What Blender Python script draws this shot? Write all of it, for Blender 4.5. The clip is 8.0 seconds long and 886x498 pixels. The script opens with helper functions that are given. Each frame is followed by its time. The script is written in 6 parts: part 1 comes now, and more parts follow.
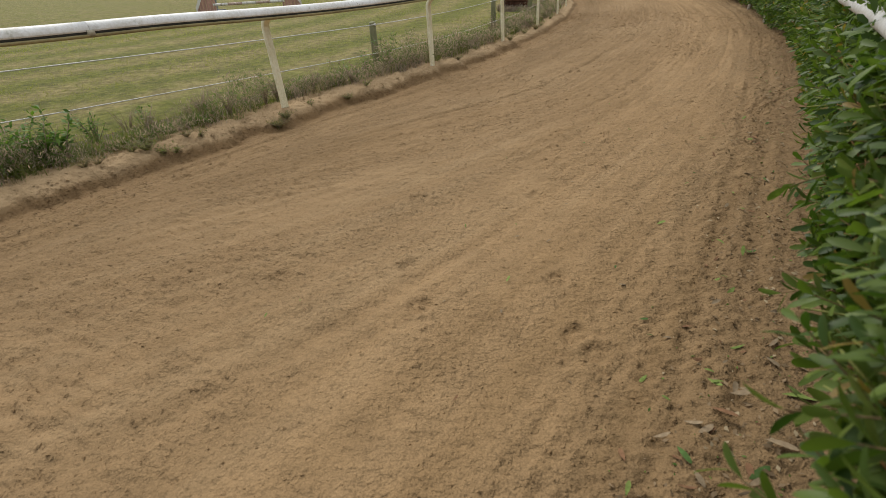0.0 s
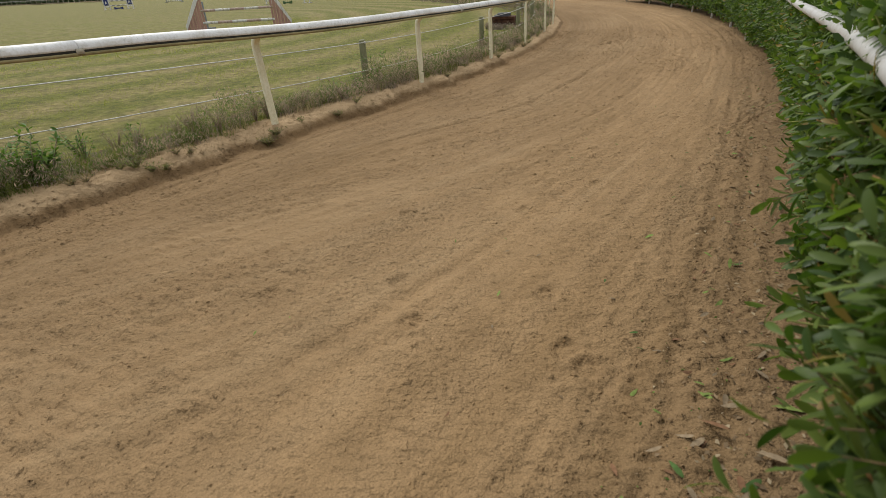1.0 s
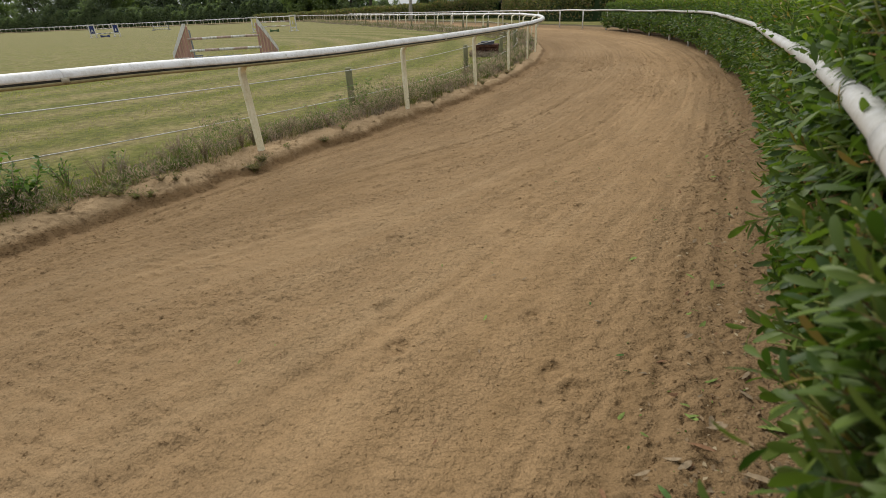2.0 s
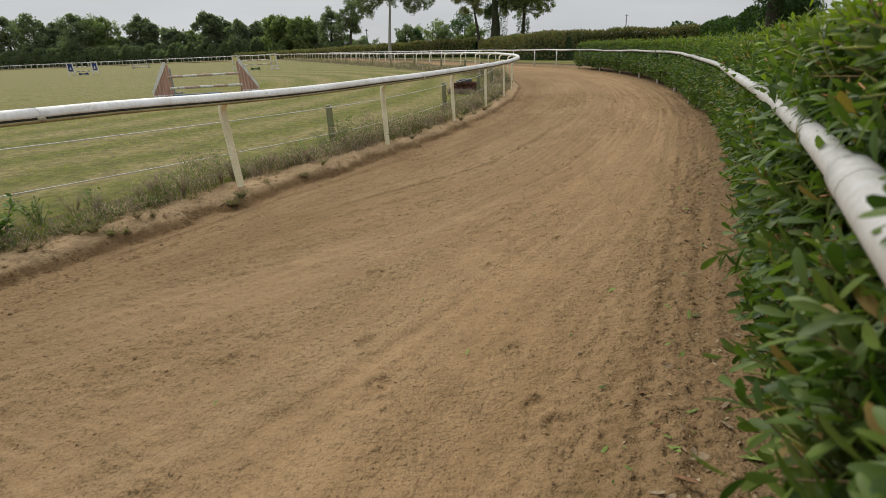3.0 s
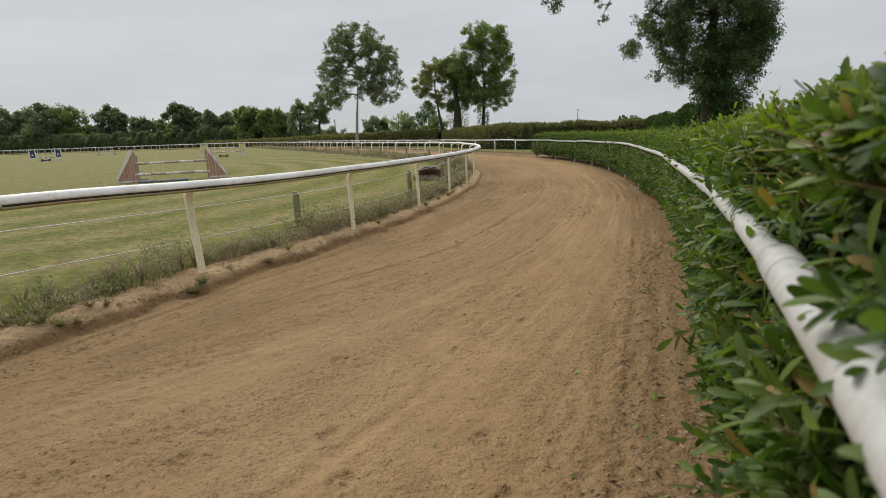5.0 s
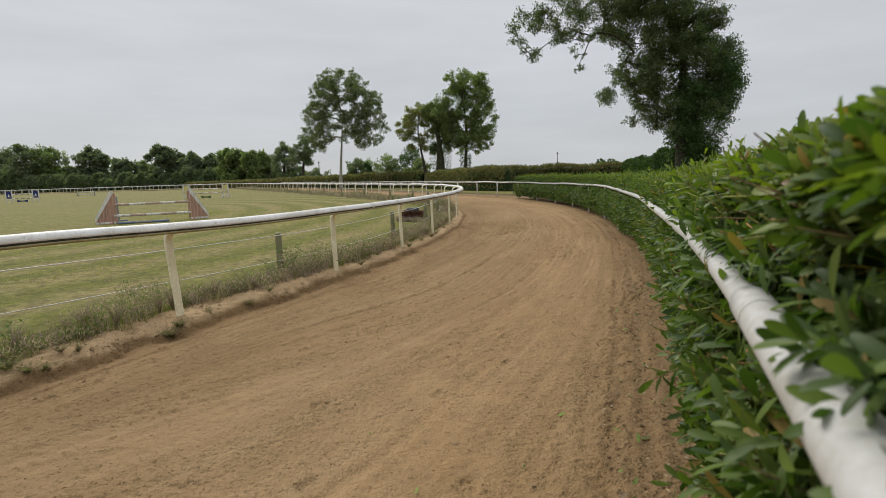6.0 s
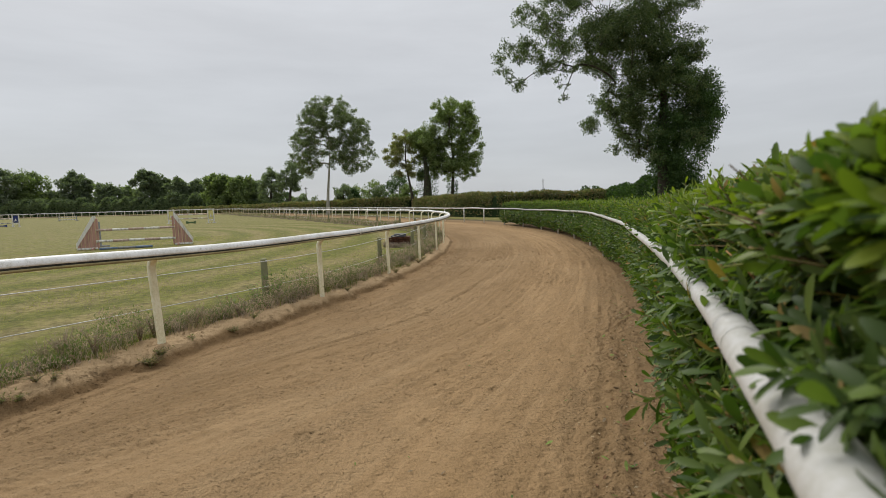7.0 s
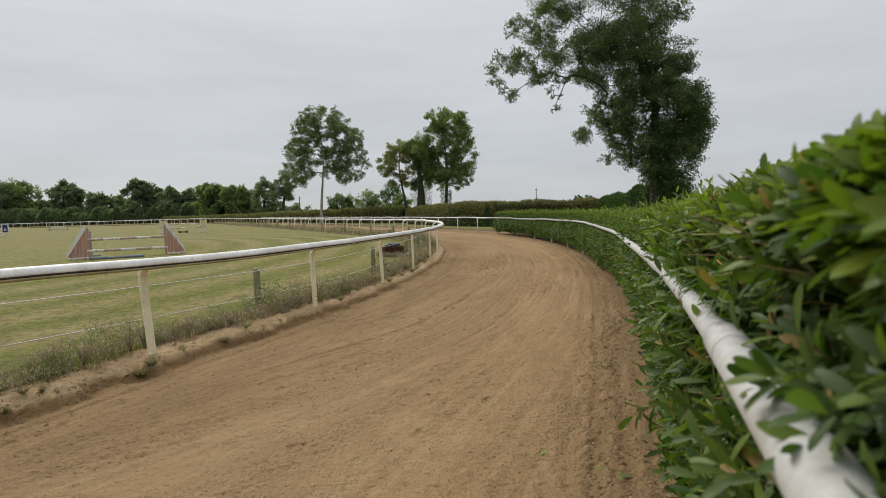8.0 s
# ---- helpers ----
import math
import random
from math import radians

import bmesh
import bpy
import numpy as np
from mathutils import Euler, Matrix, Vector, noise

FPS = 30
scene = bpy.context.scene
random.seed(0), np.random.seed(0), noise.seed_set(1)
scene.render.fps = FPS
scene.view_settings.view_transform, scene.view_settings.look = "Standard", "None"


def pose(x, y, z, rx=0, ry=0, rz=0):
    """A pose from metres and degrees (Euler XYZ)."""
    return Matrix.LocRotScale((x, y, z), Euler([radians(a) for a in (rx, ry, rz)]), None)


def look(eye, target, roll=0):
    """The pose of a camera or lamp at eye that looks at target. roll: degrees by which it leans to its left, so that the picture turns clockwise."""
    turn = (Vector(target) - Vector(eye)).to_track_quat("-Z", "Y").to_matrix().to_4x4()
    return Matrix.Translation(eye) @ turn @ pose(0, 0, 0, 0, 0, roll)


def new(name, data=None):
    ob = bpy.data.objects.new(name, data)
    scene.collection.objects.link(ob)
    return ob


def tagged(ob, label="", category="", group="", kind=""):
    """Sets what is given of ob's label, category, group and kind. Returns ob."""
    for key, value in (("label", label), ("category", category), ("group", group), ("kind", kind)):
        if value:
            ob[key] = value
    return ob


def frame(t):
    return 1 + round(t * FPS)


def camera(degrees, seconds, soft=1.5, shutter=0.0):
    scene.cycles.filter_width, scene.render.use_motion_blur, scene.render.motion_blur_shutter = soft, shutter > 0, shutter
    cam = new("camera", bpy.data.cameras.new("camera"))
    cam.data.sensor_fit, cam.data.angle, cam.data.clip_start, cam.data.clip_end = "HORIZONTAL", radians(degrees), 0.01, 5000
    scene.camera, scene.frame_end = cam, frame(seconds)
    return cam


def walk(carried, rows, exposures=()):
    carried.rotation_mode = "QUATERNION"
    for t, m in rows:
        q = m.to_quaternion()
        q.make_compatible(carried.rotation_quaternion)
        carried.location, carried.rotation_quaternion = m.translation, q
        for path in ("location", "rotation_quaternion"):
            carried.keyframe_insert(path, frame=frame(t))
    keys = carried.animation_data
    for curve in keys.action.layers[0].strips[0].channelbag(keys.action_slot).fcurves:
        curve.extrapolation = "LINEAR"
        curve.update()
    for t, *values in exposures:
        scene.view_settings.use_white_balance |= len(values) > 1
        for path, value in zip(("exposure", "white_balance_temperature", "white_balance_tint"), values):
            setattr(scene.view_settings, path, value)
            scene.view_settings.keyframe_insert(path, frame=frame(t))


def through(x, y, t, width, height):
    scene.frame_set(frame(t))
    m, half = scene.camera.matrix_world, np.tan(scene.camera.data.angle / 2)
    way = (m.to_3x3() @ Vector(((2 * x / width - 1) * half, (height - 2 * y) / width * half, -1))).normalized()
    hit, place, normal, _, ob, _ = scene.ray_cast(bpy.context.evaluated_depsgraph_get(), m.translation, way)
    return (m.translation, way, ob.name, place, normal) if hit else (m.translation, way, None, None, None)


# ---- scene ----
cam = camera(82.8, 8.0, 0.8)
PATH = [
    (0, (0.108, -0.225, 1.606), (0.028, 1.505, 0.607), -3.1),
    (0.5, (0.11, -0.225, 1.609), (0.046, 1.517, 0.629), -3.0),
    (1, (0.114, -0.227, 1.613), (0.071, 1.532, 0.663), -3.0),
    (2.5, (0.124, -0.239, 1.635), (0.173, 1.586, 0.818), -2.7),
    (3, (0.126, -0.244, 1.64), (0.219, 1.606, 0.886), -2.6),
    (3.5, (0.13, -0.251, 1.646), (0.261, 1.623, 0.957), -2.5),
    (4, (0.133, -0.256, 1.654), (0.305, 1.64, 1.043), -2.3),
    (4.5, (0.135, -0.263, 1.661), (0.343, 1.654, 1.128), -2.2),
    (6, (0.14, -0.287, 1.679), (0.461, 1.665, 1.384), -1.9),
    (6.5, (0.14, -0.293, 1.683), (0.492, 1.662, 1.447), -1.8),
    (7, (0.14, -0.297, 1.685), (0.517, 1.657, 1.49), -1.7),
    (7.5, (0.141, -0.3, 1.687), (0.536, 1.653, 1.514), -1.7),
    (8, (0.143, -0.299, 1.686), (0.546, 1.653, 1.527), -1.7),
]
walk(cam, [(t, look(eye, target, roll)) for t, eye, target, roll in PATH])

cam.data.dof.use_dof, cam.data.dof.focus_distance, cam.data.dof.aperture_fstop = True, 6.5, 2.8

# ---- world, sun, exposure ----
SUN_EL, SUN_AZ = 44, -28
world = bpy.data.worlds.new("overcast_sky")
scene.world = world
world.use_nodes = True
wn, wl = world.node_tree.nodes, world.node_tree.links
wn.clear()
w_out, w_bg = wn.new("ShaderNodeOutputWorld"), wn.new("ShaderNodeBackground")
w_bg.inputs["Strength"].default_value = 0.1
sky = wn.new("ShaderNodeTexSky")
sky.sky_type, sky.sun_disc = "NISHITA", False
sky.sun_elevation, sky.sun_rotation = radians(SUN_EL), radians(SUN_AZ)
w_tc, w_sep = wn.new("ShaderNodeTexCoord"), wn.new("ShaderNodeSeparateXYZ")
wl.new(w_tc.outputs["Generated"], w_sep.inputs[0])
w_grad = wn.new("ShaderNodeValToRGB")
w_grad.color_ramp.elements[0].position, w_grad.color_ramp.elements[0].color = 0.0, (5.35, 5.6, 5.9, 1)
w_grad.color_ramp.elements[1].position, w_grad.color_ramp.elements[1].color = 0.9, (10.5, 10.8, 11.2, 1)
e = w_grad.color_ramp.elements.new(0.3)
e.color = (6.5, 6.65, 6.9, 1)
wl.new(w_sep.outputs["Z"], w_grad.inputs[0])
w_map = wn.new("ShaderNodeMapping")
w_map.inputs["Scale"].default_value = (1.6, 1.6, 9.0)
wl.new(w_tc.outputs["Generated"], w_map.inputs[0])
w_noise = wn.new("ShaderNodeTexNoise")
w_noise.inputs["Scale"].default_value, w_noise.inputs["Detail"].default_value = 1.7, 7
w_noise.inputs["Roughness"].default_value = 0.55
wl.new(w_map.outputs[0], w_noise.inputs["Vector"])
w_cloud = wn.new("ShaderNodeMapRange")
w_cloud.inputs["From Min"].default_value, w_cloud.inputs["From Max"].default_value = 0.3, 0.72
w_cloud.inputs["To Min"].default_value, w_cloud.inputs["To Max"].default_value = 0.93, 1.07
wl.new(w_noise.outputs["Fac"], w_cloud.inputs["Value"])
w_mul = wn.new("ShaderNodeVectorMath")
w_mul.operation = "MULTIPLY"
wl.new(w_grad.outputs[0], w_mul.inputs[0]), wl.new(w_cloud.outputs[0], w_mul.inputs[1])
w_mix = wn.new("ShaderNodeMix")
w_mix.data_type = "RGBA"
w_mix.inputs["Factor"].default_value = 0.93
wl.new(sky.outputs[0], w_mix.inputs["A"]), wl.new(w_mul.outputs[0], w_mix.inputs["B"])
wl.new(w_mix.outputs["Result"], w_bg.inputs["Color"]), wl.new(w_bg.outputs[0], w_out.inputs[0])

sun_data = bpy.data.lights.new("sun", "SUN")
sun_data.energy, sun_data.angle, sun_data.color = 2.3, radians(28), (1.0, 0.96, 0.9)
sun = new("sun", sun_data)
sun_az = radians(SUN_AZ)
sun_dir = Vector((math.sin(sun_az) * math.cos(radians(SUN_EL)), math.cos(sun_az) * math.cos(radians(SUN_EL)), math.sin(radians(SUN_EL))))
sun.matrix_world = look(sun_dir * 60, (0, 0, 0))
scene.view_settings.exposure = 0.0


# ---- small tools ----
def part(name, data, material, parent=None, label=""):
    """Links a bmesh or a mesh as one object under a thing or a part."""
    if isinstance(data, bmesh.types.BMesh):
        me = bpy.data.meshes.new(name)
        data.to_mesh(me)
        data.free()
    else:
        me = data
    if material and not me.materials:
        me.materials.append(material)
    ob = new(name, me)
    ob.parent = parent
    return tagged(ob, label)


def tri_mesh(name, verts, tris, smooth=True, uv=None):
    """A mesh from an array of places and an array of triangles."""
    me = bpy.data.meshes.new(name)
    verts, tris = np.ascontiguousarray(verts, np.float32), np.ascontiguousarray(tris, np.int32)
    me.vertices.add(len(verts))
    me.vertices.foreach_set("co", verts.ravel())
    me.loops.add(tris.size)
    me.loops.foreach_set("vertex_index", tris.ravel())
    me.polygons.add(len(tris))
    me.polygons.foreach_set("loop_start", np.arange(0, tris.size, 3, dtype=np.int32))
    me.polygons.foreach_set("use_smooth", np.full(len(tris), smooth))
    if uv is not None:
        layer = me.uv_layers.new(name="plan")
        layer.data.foreach_set("uv", np.ascontiguousarray(uv[tris.ravel()], np.float32).ravel())
    me.update(calc_edges=True)
    me.validate()
    return me


def grid_tris(rows, cols):
    i = np.arange((rows - 1) * (cols - 1))
    a = i // (cols - 1) * cols + i % (cols - 1)
    return np.concatenate([np.stack([a, a + 1, a + cols + 1], 1), np.stack([a, a + cols + 1, a + cols], 1)])


def vnoise(x, y, seed=0):
    """Smooth value noise of two coordinates, 0 to 1."""
    xi, yi = np.floor(x).astype(np.int64), np.floor(y).astype(np.int64)
    xf, yf = x - xi, y - yi
    xf, yf = xf * xf * (3 - 2 * xf), yf * yf * (3 - 2 * yf)

    def lattice(a, b):
        h = (a * 374761393 + b * 668265263 + seed * 974634777) & 0xFFFFFFFF
        h = ((h ^ (h >> 13)) * 1274126177) & 0xFFFFFFFF
        return ((h ^ (h >> 16)) & 0xFFFF) / 65535.0

    top = lattice(xi, yi) * (1 - xf) + lattice(xi + 1, yi) * xf
    low = lattice(xi, yi + 1) * (1 - xf) + lattice(xi + 1, yi + 1) * xf
    return top * (1 - yf) + low * yf


def fbm(x, y, octaves=4, seed=0):
    total, size = 0, 0
    for k in range(octaves):
        total, size = total + vnoise(x * 2**k, y * 2**k, seed + k) * 0.5**k, size + 0.5**k
    return total / size


def unit(v):
    return v / np.maximum(np.linalg.norm(v, axis=-1, keepdims=True), 1e-9)


def tube(bm, points, radii, sides=8, cap=True):
    """A tapered tube along a list of places, added to bm."""
    rings, last = [], None
    for k, p in enumerate(points):
        ahead = (Vector(points[min(k + 1, len(points) - 1)]) - Vector(points[max(k - 1, 0)])).normalized()
        side = (last - ahead * last.dot(ahead)).normalized() if last else ahead.orthogonal().normalized()
        last = side
        up = ahead.cross(side)
        rings.append([bm.verts.new(Vector(p) + (side * math.cos(a) + up * math.sin(a)) * radii[k]) for a in (2 * math.pi * j / sides for j in range(sides))])
    for r0, r1 in zip(rings, rings[1:]):
        for j in range(sides):
            bm.faces.new((r0[j], r0[(j + 1) % sides], r1[(j + 1) % sides], r1[j])).smooth = True
    if cap:
        bm.faces.new(rings[0][::-1]), bm.faces.new(rings[-1])
    return rings


def box(bm, size, at, bevel=0.0, turn=0.0):
    """A bevelled box; at: the middle of its underside."""
    made = bmesh.ops.create_cube(bm, size=1, matrix=Matrix.LocRotScale((at[0], at[1], at[2] + size[2] / 2), Euler((0, 0, turn)), size))
    if bevel:
        edges = list({e for v in made["verts"] for e in v.link_edges})
        bmesh.ops.bevel(bm, geom=edges, offset=bevel, segments=1, affect="EDGES")
    return made


def prism(bm, outline, depth, matrix=Matrix()):
    """A flat outline in x and z, made depth thick along y and set at matrix."""
    front = [bm.verts.new(matrix @ Vector((x, -depth / 2, z))) for x, z in outline]
    back = [bm.verts.new(matrix @ Vector((x, depth / 2, z))) for x, z in outline]
    n = len(outline)
    bm.faces.new(front), bm.faces.new(back[::-1])
    for k in range(n):
        bm.faces.new((front[(k + 1) % n], front[k], back[k], back[(k + 1) % n]))


def empty(name, at=(0, 0, 0), turn=0.0):
    ob = new(name)
    ob.empty_display_size = 0.2
    ob.matrix_world = pose(*at, 0, 0, turn)
    return ob


# ---- plan of the bend: s along the middle of the track, w across it, to the outside of the bend ----
MID_R, HEAD0 = 33.5, radians(34)
START = np.array([1.67, 6.77])
LEGS = ((30.7, -1 / MID_R), (78.0, 0.0), (48.0, -1 / 60.0), (260.0, 0.0))


def plan(s, w=0.0):
    """Places (x, y) and headings, from +y towards +x, for arrays s and w."""
    s, w = np.broadcast_arrays(np.asarray(s, float), np.asarray(w, float))
    head = np.full(s.shape, HEAD0)
    x, y = START[0] + np.minimum(s, 0) * math.sin(HEAD0), START[1] + np.minimum(s, 0) * math.cos(HEAD0)
    done, h = 0.0, HEAD0
    for length, bend in LEGS:
        d = np.clip(s - done, 0, length)
        h1 = h + bend * d
        if bend:
            x, y = x + (np.cos(h) - np.cos(h1)) / bend, y + (np.sin(h1) - np.sin(h)) / bend
        else:
            x, y = x + d * math.sin(h), y + d * math.cos(h)
        head = np.where(s > done, h1, head)
        done, h = done + length, h + bend * length
    return x + w * np.cos(head), y - w * np.sin(head), head


def spot(s, w, z=0.0):
    x, y, h = plan(s, w)
    return Vector((float(x), float(y), z)), float(h)


def along(s, pairs):
    """A height or offset that runs smoothly from pair to pair of (s, value)."""
    s = np.asarray(s, float)
    a, b = [p[0] for p in pairs], [p[1] for p in pairs]
    return sum(np.interp(s + d, a, b) for d in (-1.2, -0.6, 0.0, 0.6, 1.2)) / 5


INNER_AT = ((-40, -2.6), (-6, -2.6), (-2.8, -2.56), (0, -2.47), (3.5, -2.62), (7, -2.74), (12, -2.78), (30, -2.7))
OUTER_AT = ((-40, 2.95), (-9, 2.885), (-6, 2.885), (-5.3, 2.89), (-4, 2.775), (-2.6, 2.69), (1, 2.34), (6, 2.1), (12.5, 2.2), (18.9, 2.45), (24.4, 2.6), (60, 2.6))
INNER_Z = ((-10, 1.42), (-5, 1.31), (-2.7, 1.235), (0, 1.2), (3, 1.19), (12, 1.14), (40, 1.1), (400, 1.1))
OUTER_Z = ((-12, 1.34), (-5, 1.34), (-4, 1.33), (-2.8, 1.28), (1, 1.18), (5, 1.12), (10, 1.12), (14, 1.08), (20, 1.02), (25, 1.03), (40, 1.05), (400, 1.1))
HEDGE_END = 24.0


def outer_w(s):
    return along(s, OUTER_AT)


def inner_w(s):
    return along(s, INNER_AT)


def bank_shape(s, w):
    """The sand bank below the inner rail: how far up its face, how far down its back, and the distance from its foot."""
    near = 1 - 0.6 * np.clip(s / 3.0, 0, 1)
    wob = near * (0.28 * (fbm(s * 0.75 + 9, w * 0 + 1, 3, 6) - 0.5) + 0.20 * (fbm(s * 2.6, w * 0 + 7, 3, 8) - 0.5) + 0.14 * (fbm(s * 8, w * 0 + 2, 2, 9) - 0.5))
    t = w - wob - (inner_w(s) + 2.5) * 0.8
    rise, fall = np.clip((-2.27 - t) / 0.26, 0, 1), np.clip((-2.72 - t) / 0.7, 0, 1)
    return rise**0.75 * (1.6 - 0.6 * rise), fall * fall * (3 - 2 * fall), t + 2.31


def ground_z(s, w):
    """Height of the track, its bank and its verges, without the fine grain."""
    s, w = np.asarray(s, float), np.asarray(w, float)
    rise, fall, t = bank_shape(s, w)
    crest = 0.12 - 0.03 * np.clip(s / 4, 0, 1) + 0.08 * (fbm(s * 0.9, w * 0.5 + 3, 3, 5) - 0.5)
    toe = -0.015 * np.exp(-(((t - 0.09) / 0.09) ** 2))
    edge = 0.035 * np.clip((w - outer_w(s) + 0.5) / 0.5, 0, 1)
    return crest * np.minimum(rise, 1) * (1 - fall) + 0.05 * fall + toe + edge


# ---- materials ----
class Mat:
    """A principled material with a few short ways to add nodes."""

    def __init__(self, name, rough=0.8, metal=0.0, spec=0.5):
        self.m = bpy.data.materials.new(name)
        self.m.use_nodes = True
        self.n, self.l = self.m.node_tree.nodes, self.m.node_tree.links
        self.p = self.n["Principled BSDF"]
        self.p.inputs["Roughness"].default_value, self.p.inputs["Metallic"].default_value = rough, metal
        self.p.inputs["Specular IOR Level"].default_value = spec
        self.tc = self.n.new("ShaderNodeTexCoord")

    def coords(self, which="Object", scale=(1, 1, 1)):
        mp = self.n.new("ShaderNodeMapping")
        mp.inputs["Scale"].default_value = scale
        self.l.new(self.tc.outputs[which], mp.inputs[0])
        return mp.outputs[0]

    def noise(self, scale, detail=4, rough=0.55, at=None, which="Object", stretch=(1, 1, 1)):
        nd = self.n.new("ShaderNodeTexNoise")
        nd.inputs["Scale"].default_value, nd.inputs["Detail"].default_value, nd.inputs["Roughness"].default_value = scale, detail, rough
        self.l.new(at or self.coords(which, stretch), nd.inputs["Vector"])
        return nd.outputs["Fac"]

    def ramp(self, fac, *stops):
        nd = self.n.new("ShaderNodeValToRGB")
        el = nd.color_ramp.elements
        while len(el) < len(stops):
            el.new(0.5)
        for one, (at, col) in zip(el, stops):
            one.position, one.color = at, (*col, 1) if not isinstance(col, (int, float)) else (col, col, col, 1)
        self.l.new(fac, nd.inputs[0])
        return nd.outputs[0]

    def mix(self, fac, a, b, kind="MIX"):
        nd = self.n.new("ShaderNodeMix")
        nd.data_type, nd.blend_type = "RGBA", kind
        for key, v in (("Factor", fac), ("A", a), ("B", b)):
            if isinstance(v, bpy.types.NodeSocket):
                self.l.new(v, nd.inputs[key])
            elif key == "Factor":
                nd.inputs[key].default_value = v
            else:
                nd.inputs[key].default_value = (*v, 1) if not isinstance(v, (int, float)) else (v, v, v, 1)
        return nd.outputs["Result"]

    def calc(self, op, a, b):
        nd = self.n.new("ShaderNodeMath")
        nd.operation = op
        for k, v in enumerate((a, b)):
            if isinstance(v, bpy.types.NodeSocket):
                self.l.new(v, nd.inputs[k])
            else:
                nd.inputs[k].default_value = v
        return nd.outputs[0]

    def colour(self, out):
        if isinstance(out, bpy.types.NodeSocket):
            self.l.new(out, self.p.inputs["Base Color"])
        else:
            self.p.inputs["Base Color"].default_value = (*out, 1)
        return self

    def rough(self, out):
        self.l.new(out, self.p.inputs["Roughness"])
        return self

    def bump(self, out, strength=0.5, distance=0.01):
        nd = self.n.new("ShaderNodeBump")
        nd.inputs["Strength"].default_value, nd.inputs["Distance"].default_value = strength, distance
        self.l.new(out, nd.inputs["Height"])
        last = self.p.inputs["Normal"].links
        if last:
            self.l.new(last[0].from_socket, nd.inputs["Normal"])
        self.l.new(nd.outputs[0], self.p.inputs["Normal"])
        return self

    def island(self):
        return self.n.new("ShaderNodeNewGeometry").outputs["Random Per Island"]

    def each(self):
        return self.n.new("ShaderNodeObjectInfo").outputs["Random"]

    def pass_light(self, out, amount=0.35):
        """Light that passes through a leaf."""
        tr, add = self.n.new("ShaderNodeBsdfTranslucent"), self.n.new("ShaderNodeMixShader")
        self.l.new(out, tr.inputs["Color"])
        add.inputs[0].default_value = amount
        self.l.new(self.p.outputs[0], add.inputs[1]), self.l.new(tr.outputs[0], add.inputs[2])
        self.l.new(add.outputs[0], self.n["Material Output"].inputs["Surface"])
        return self


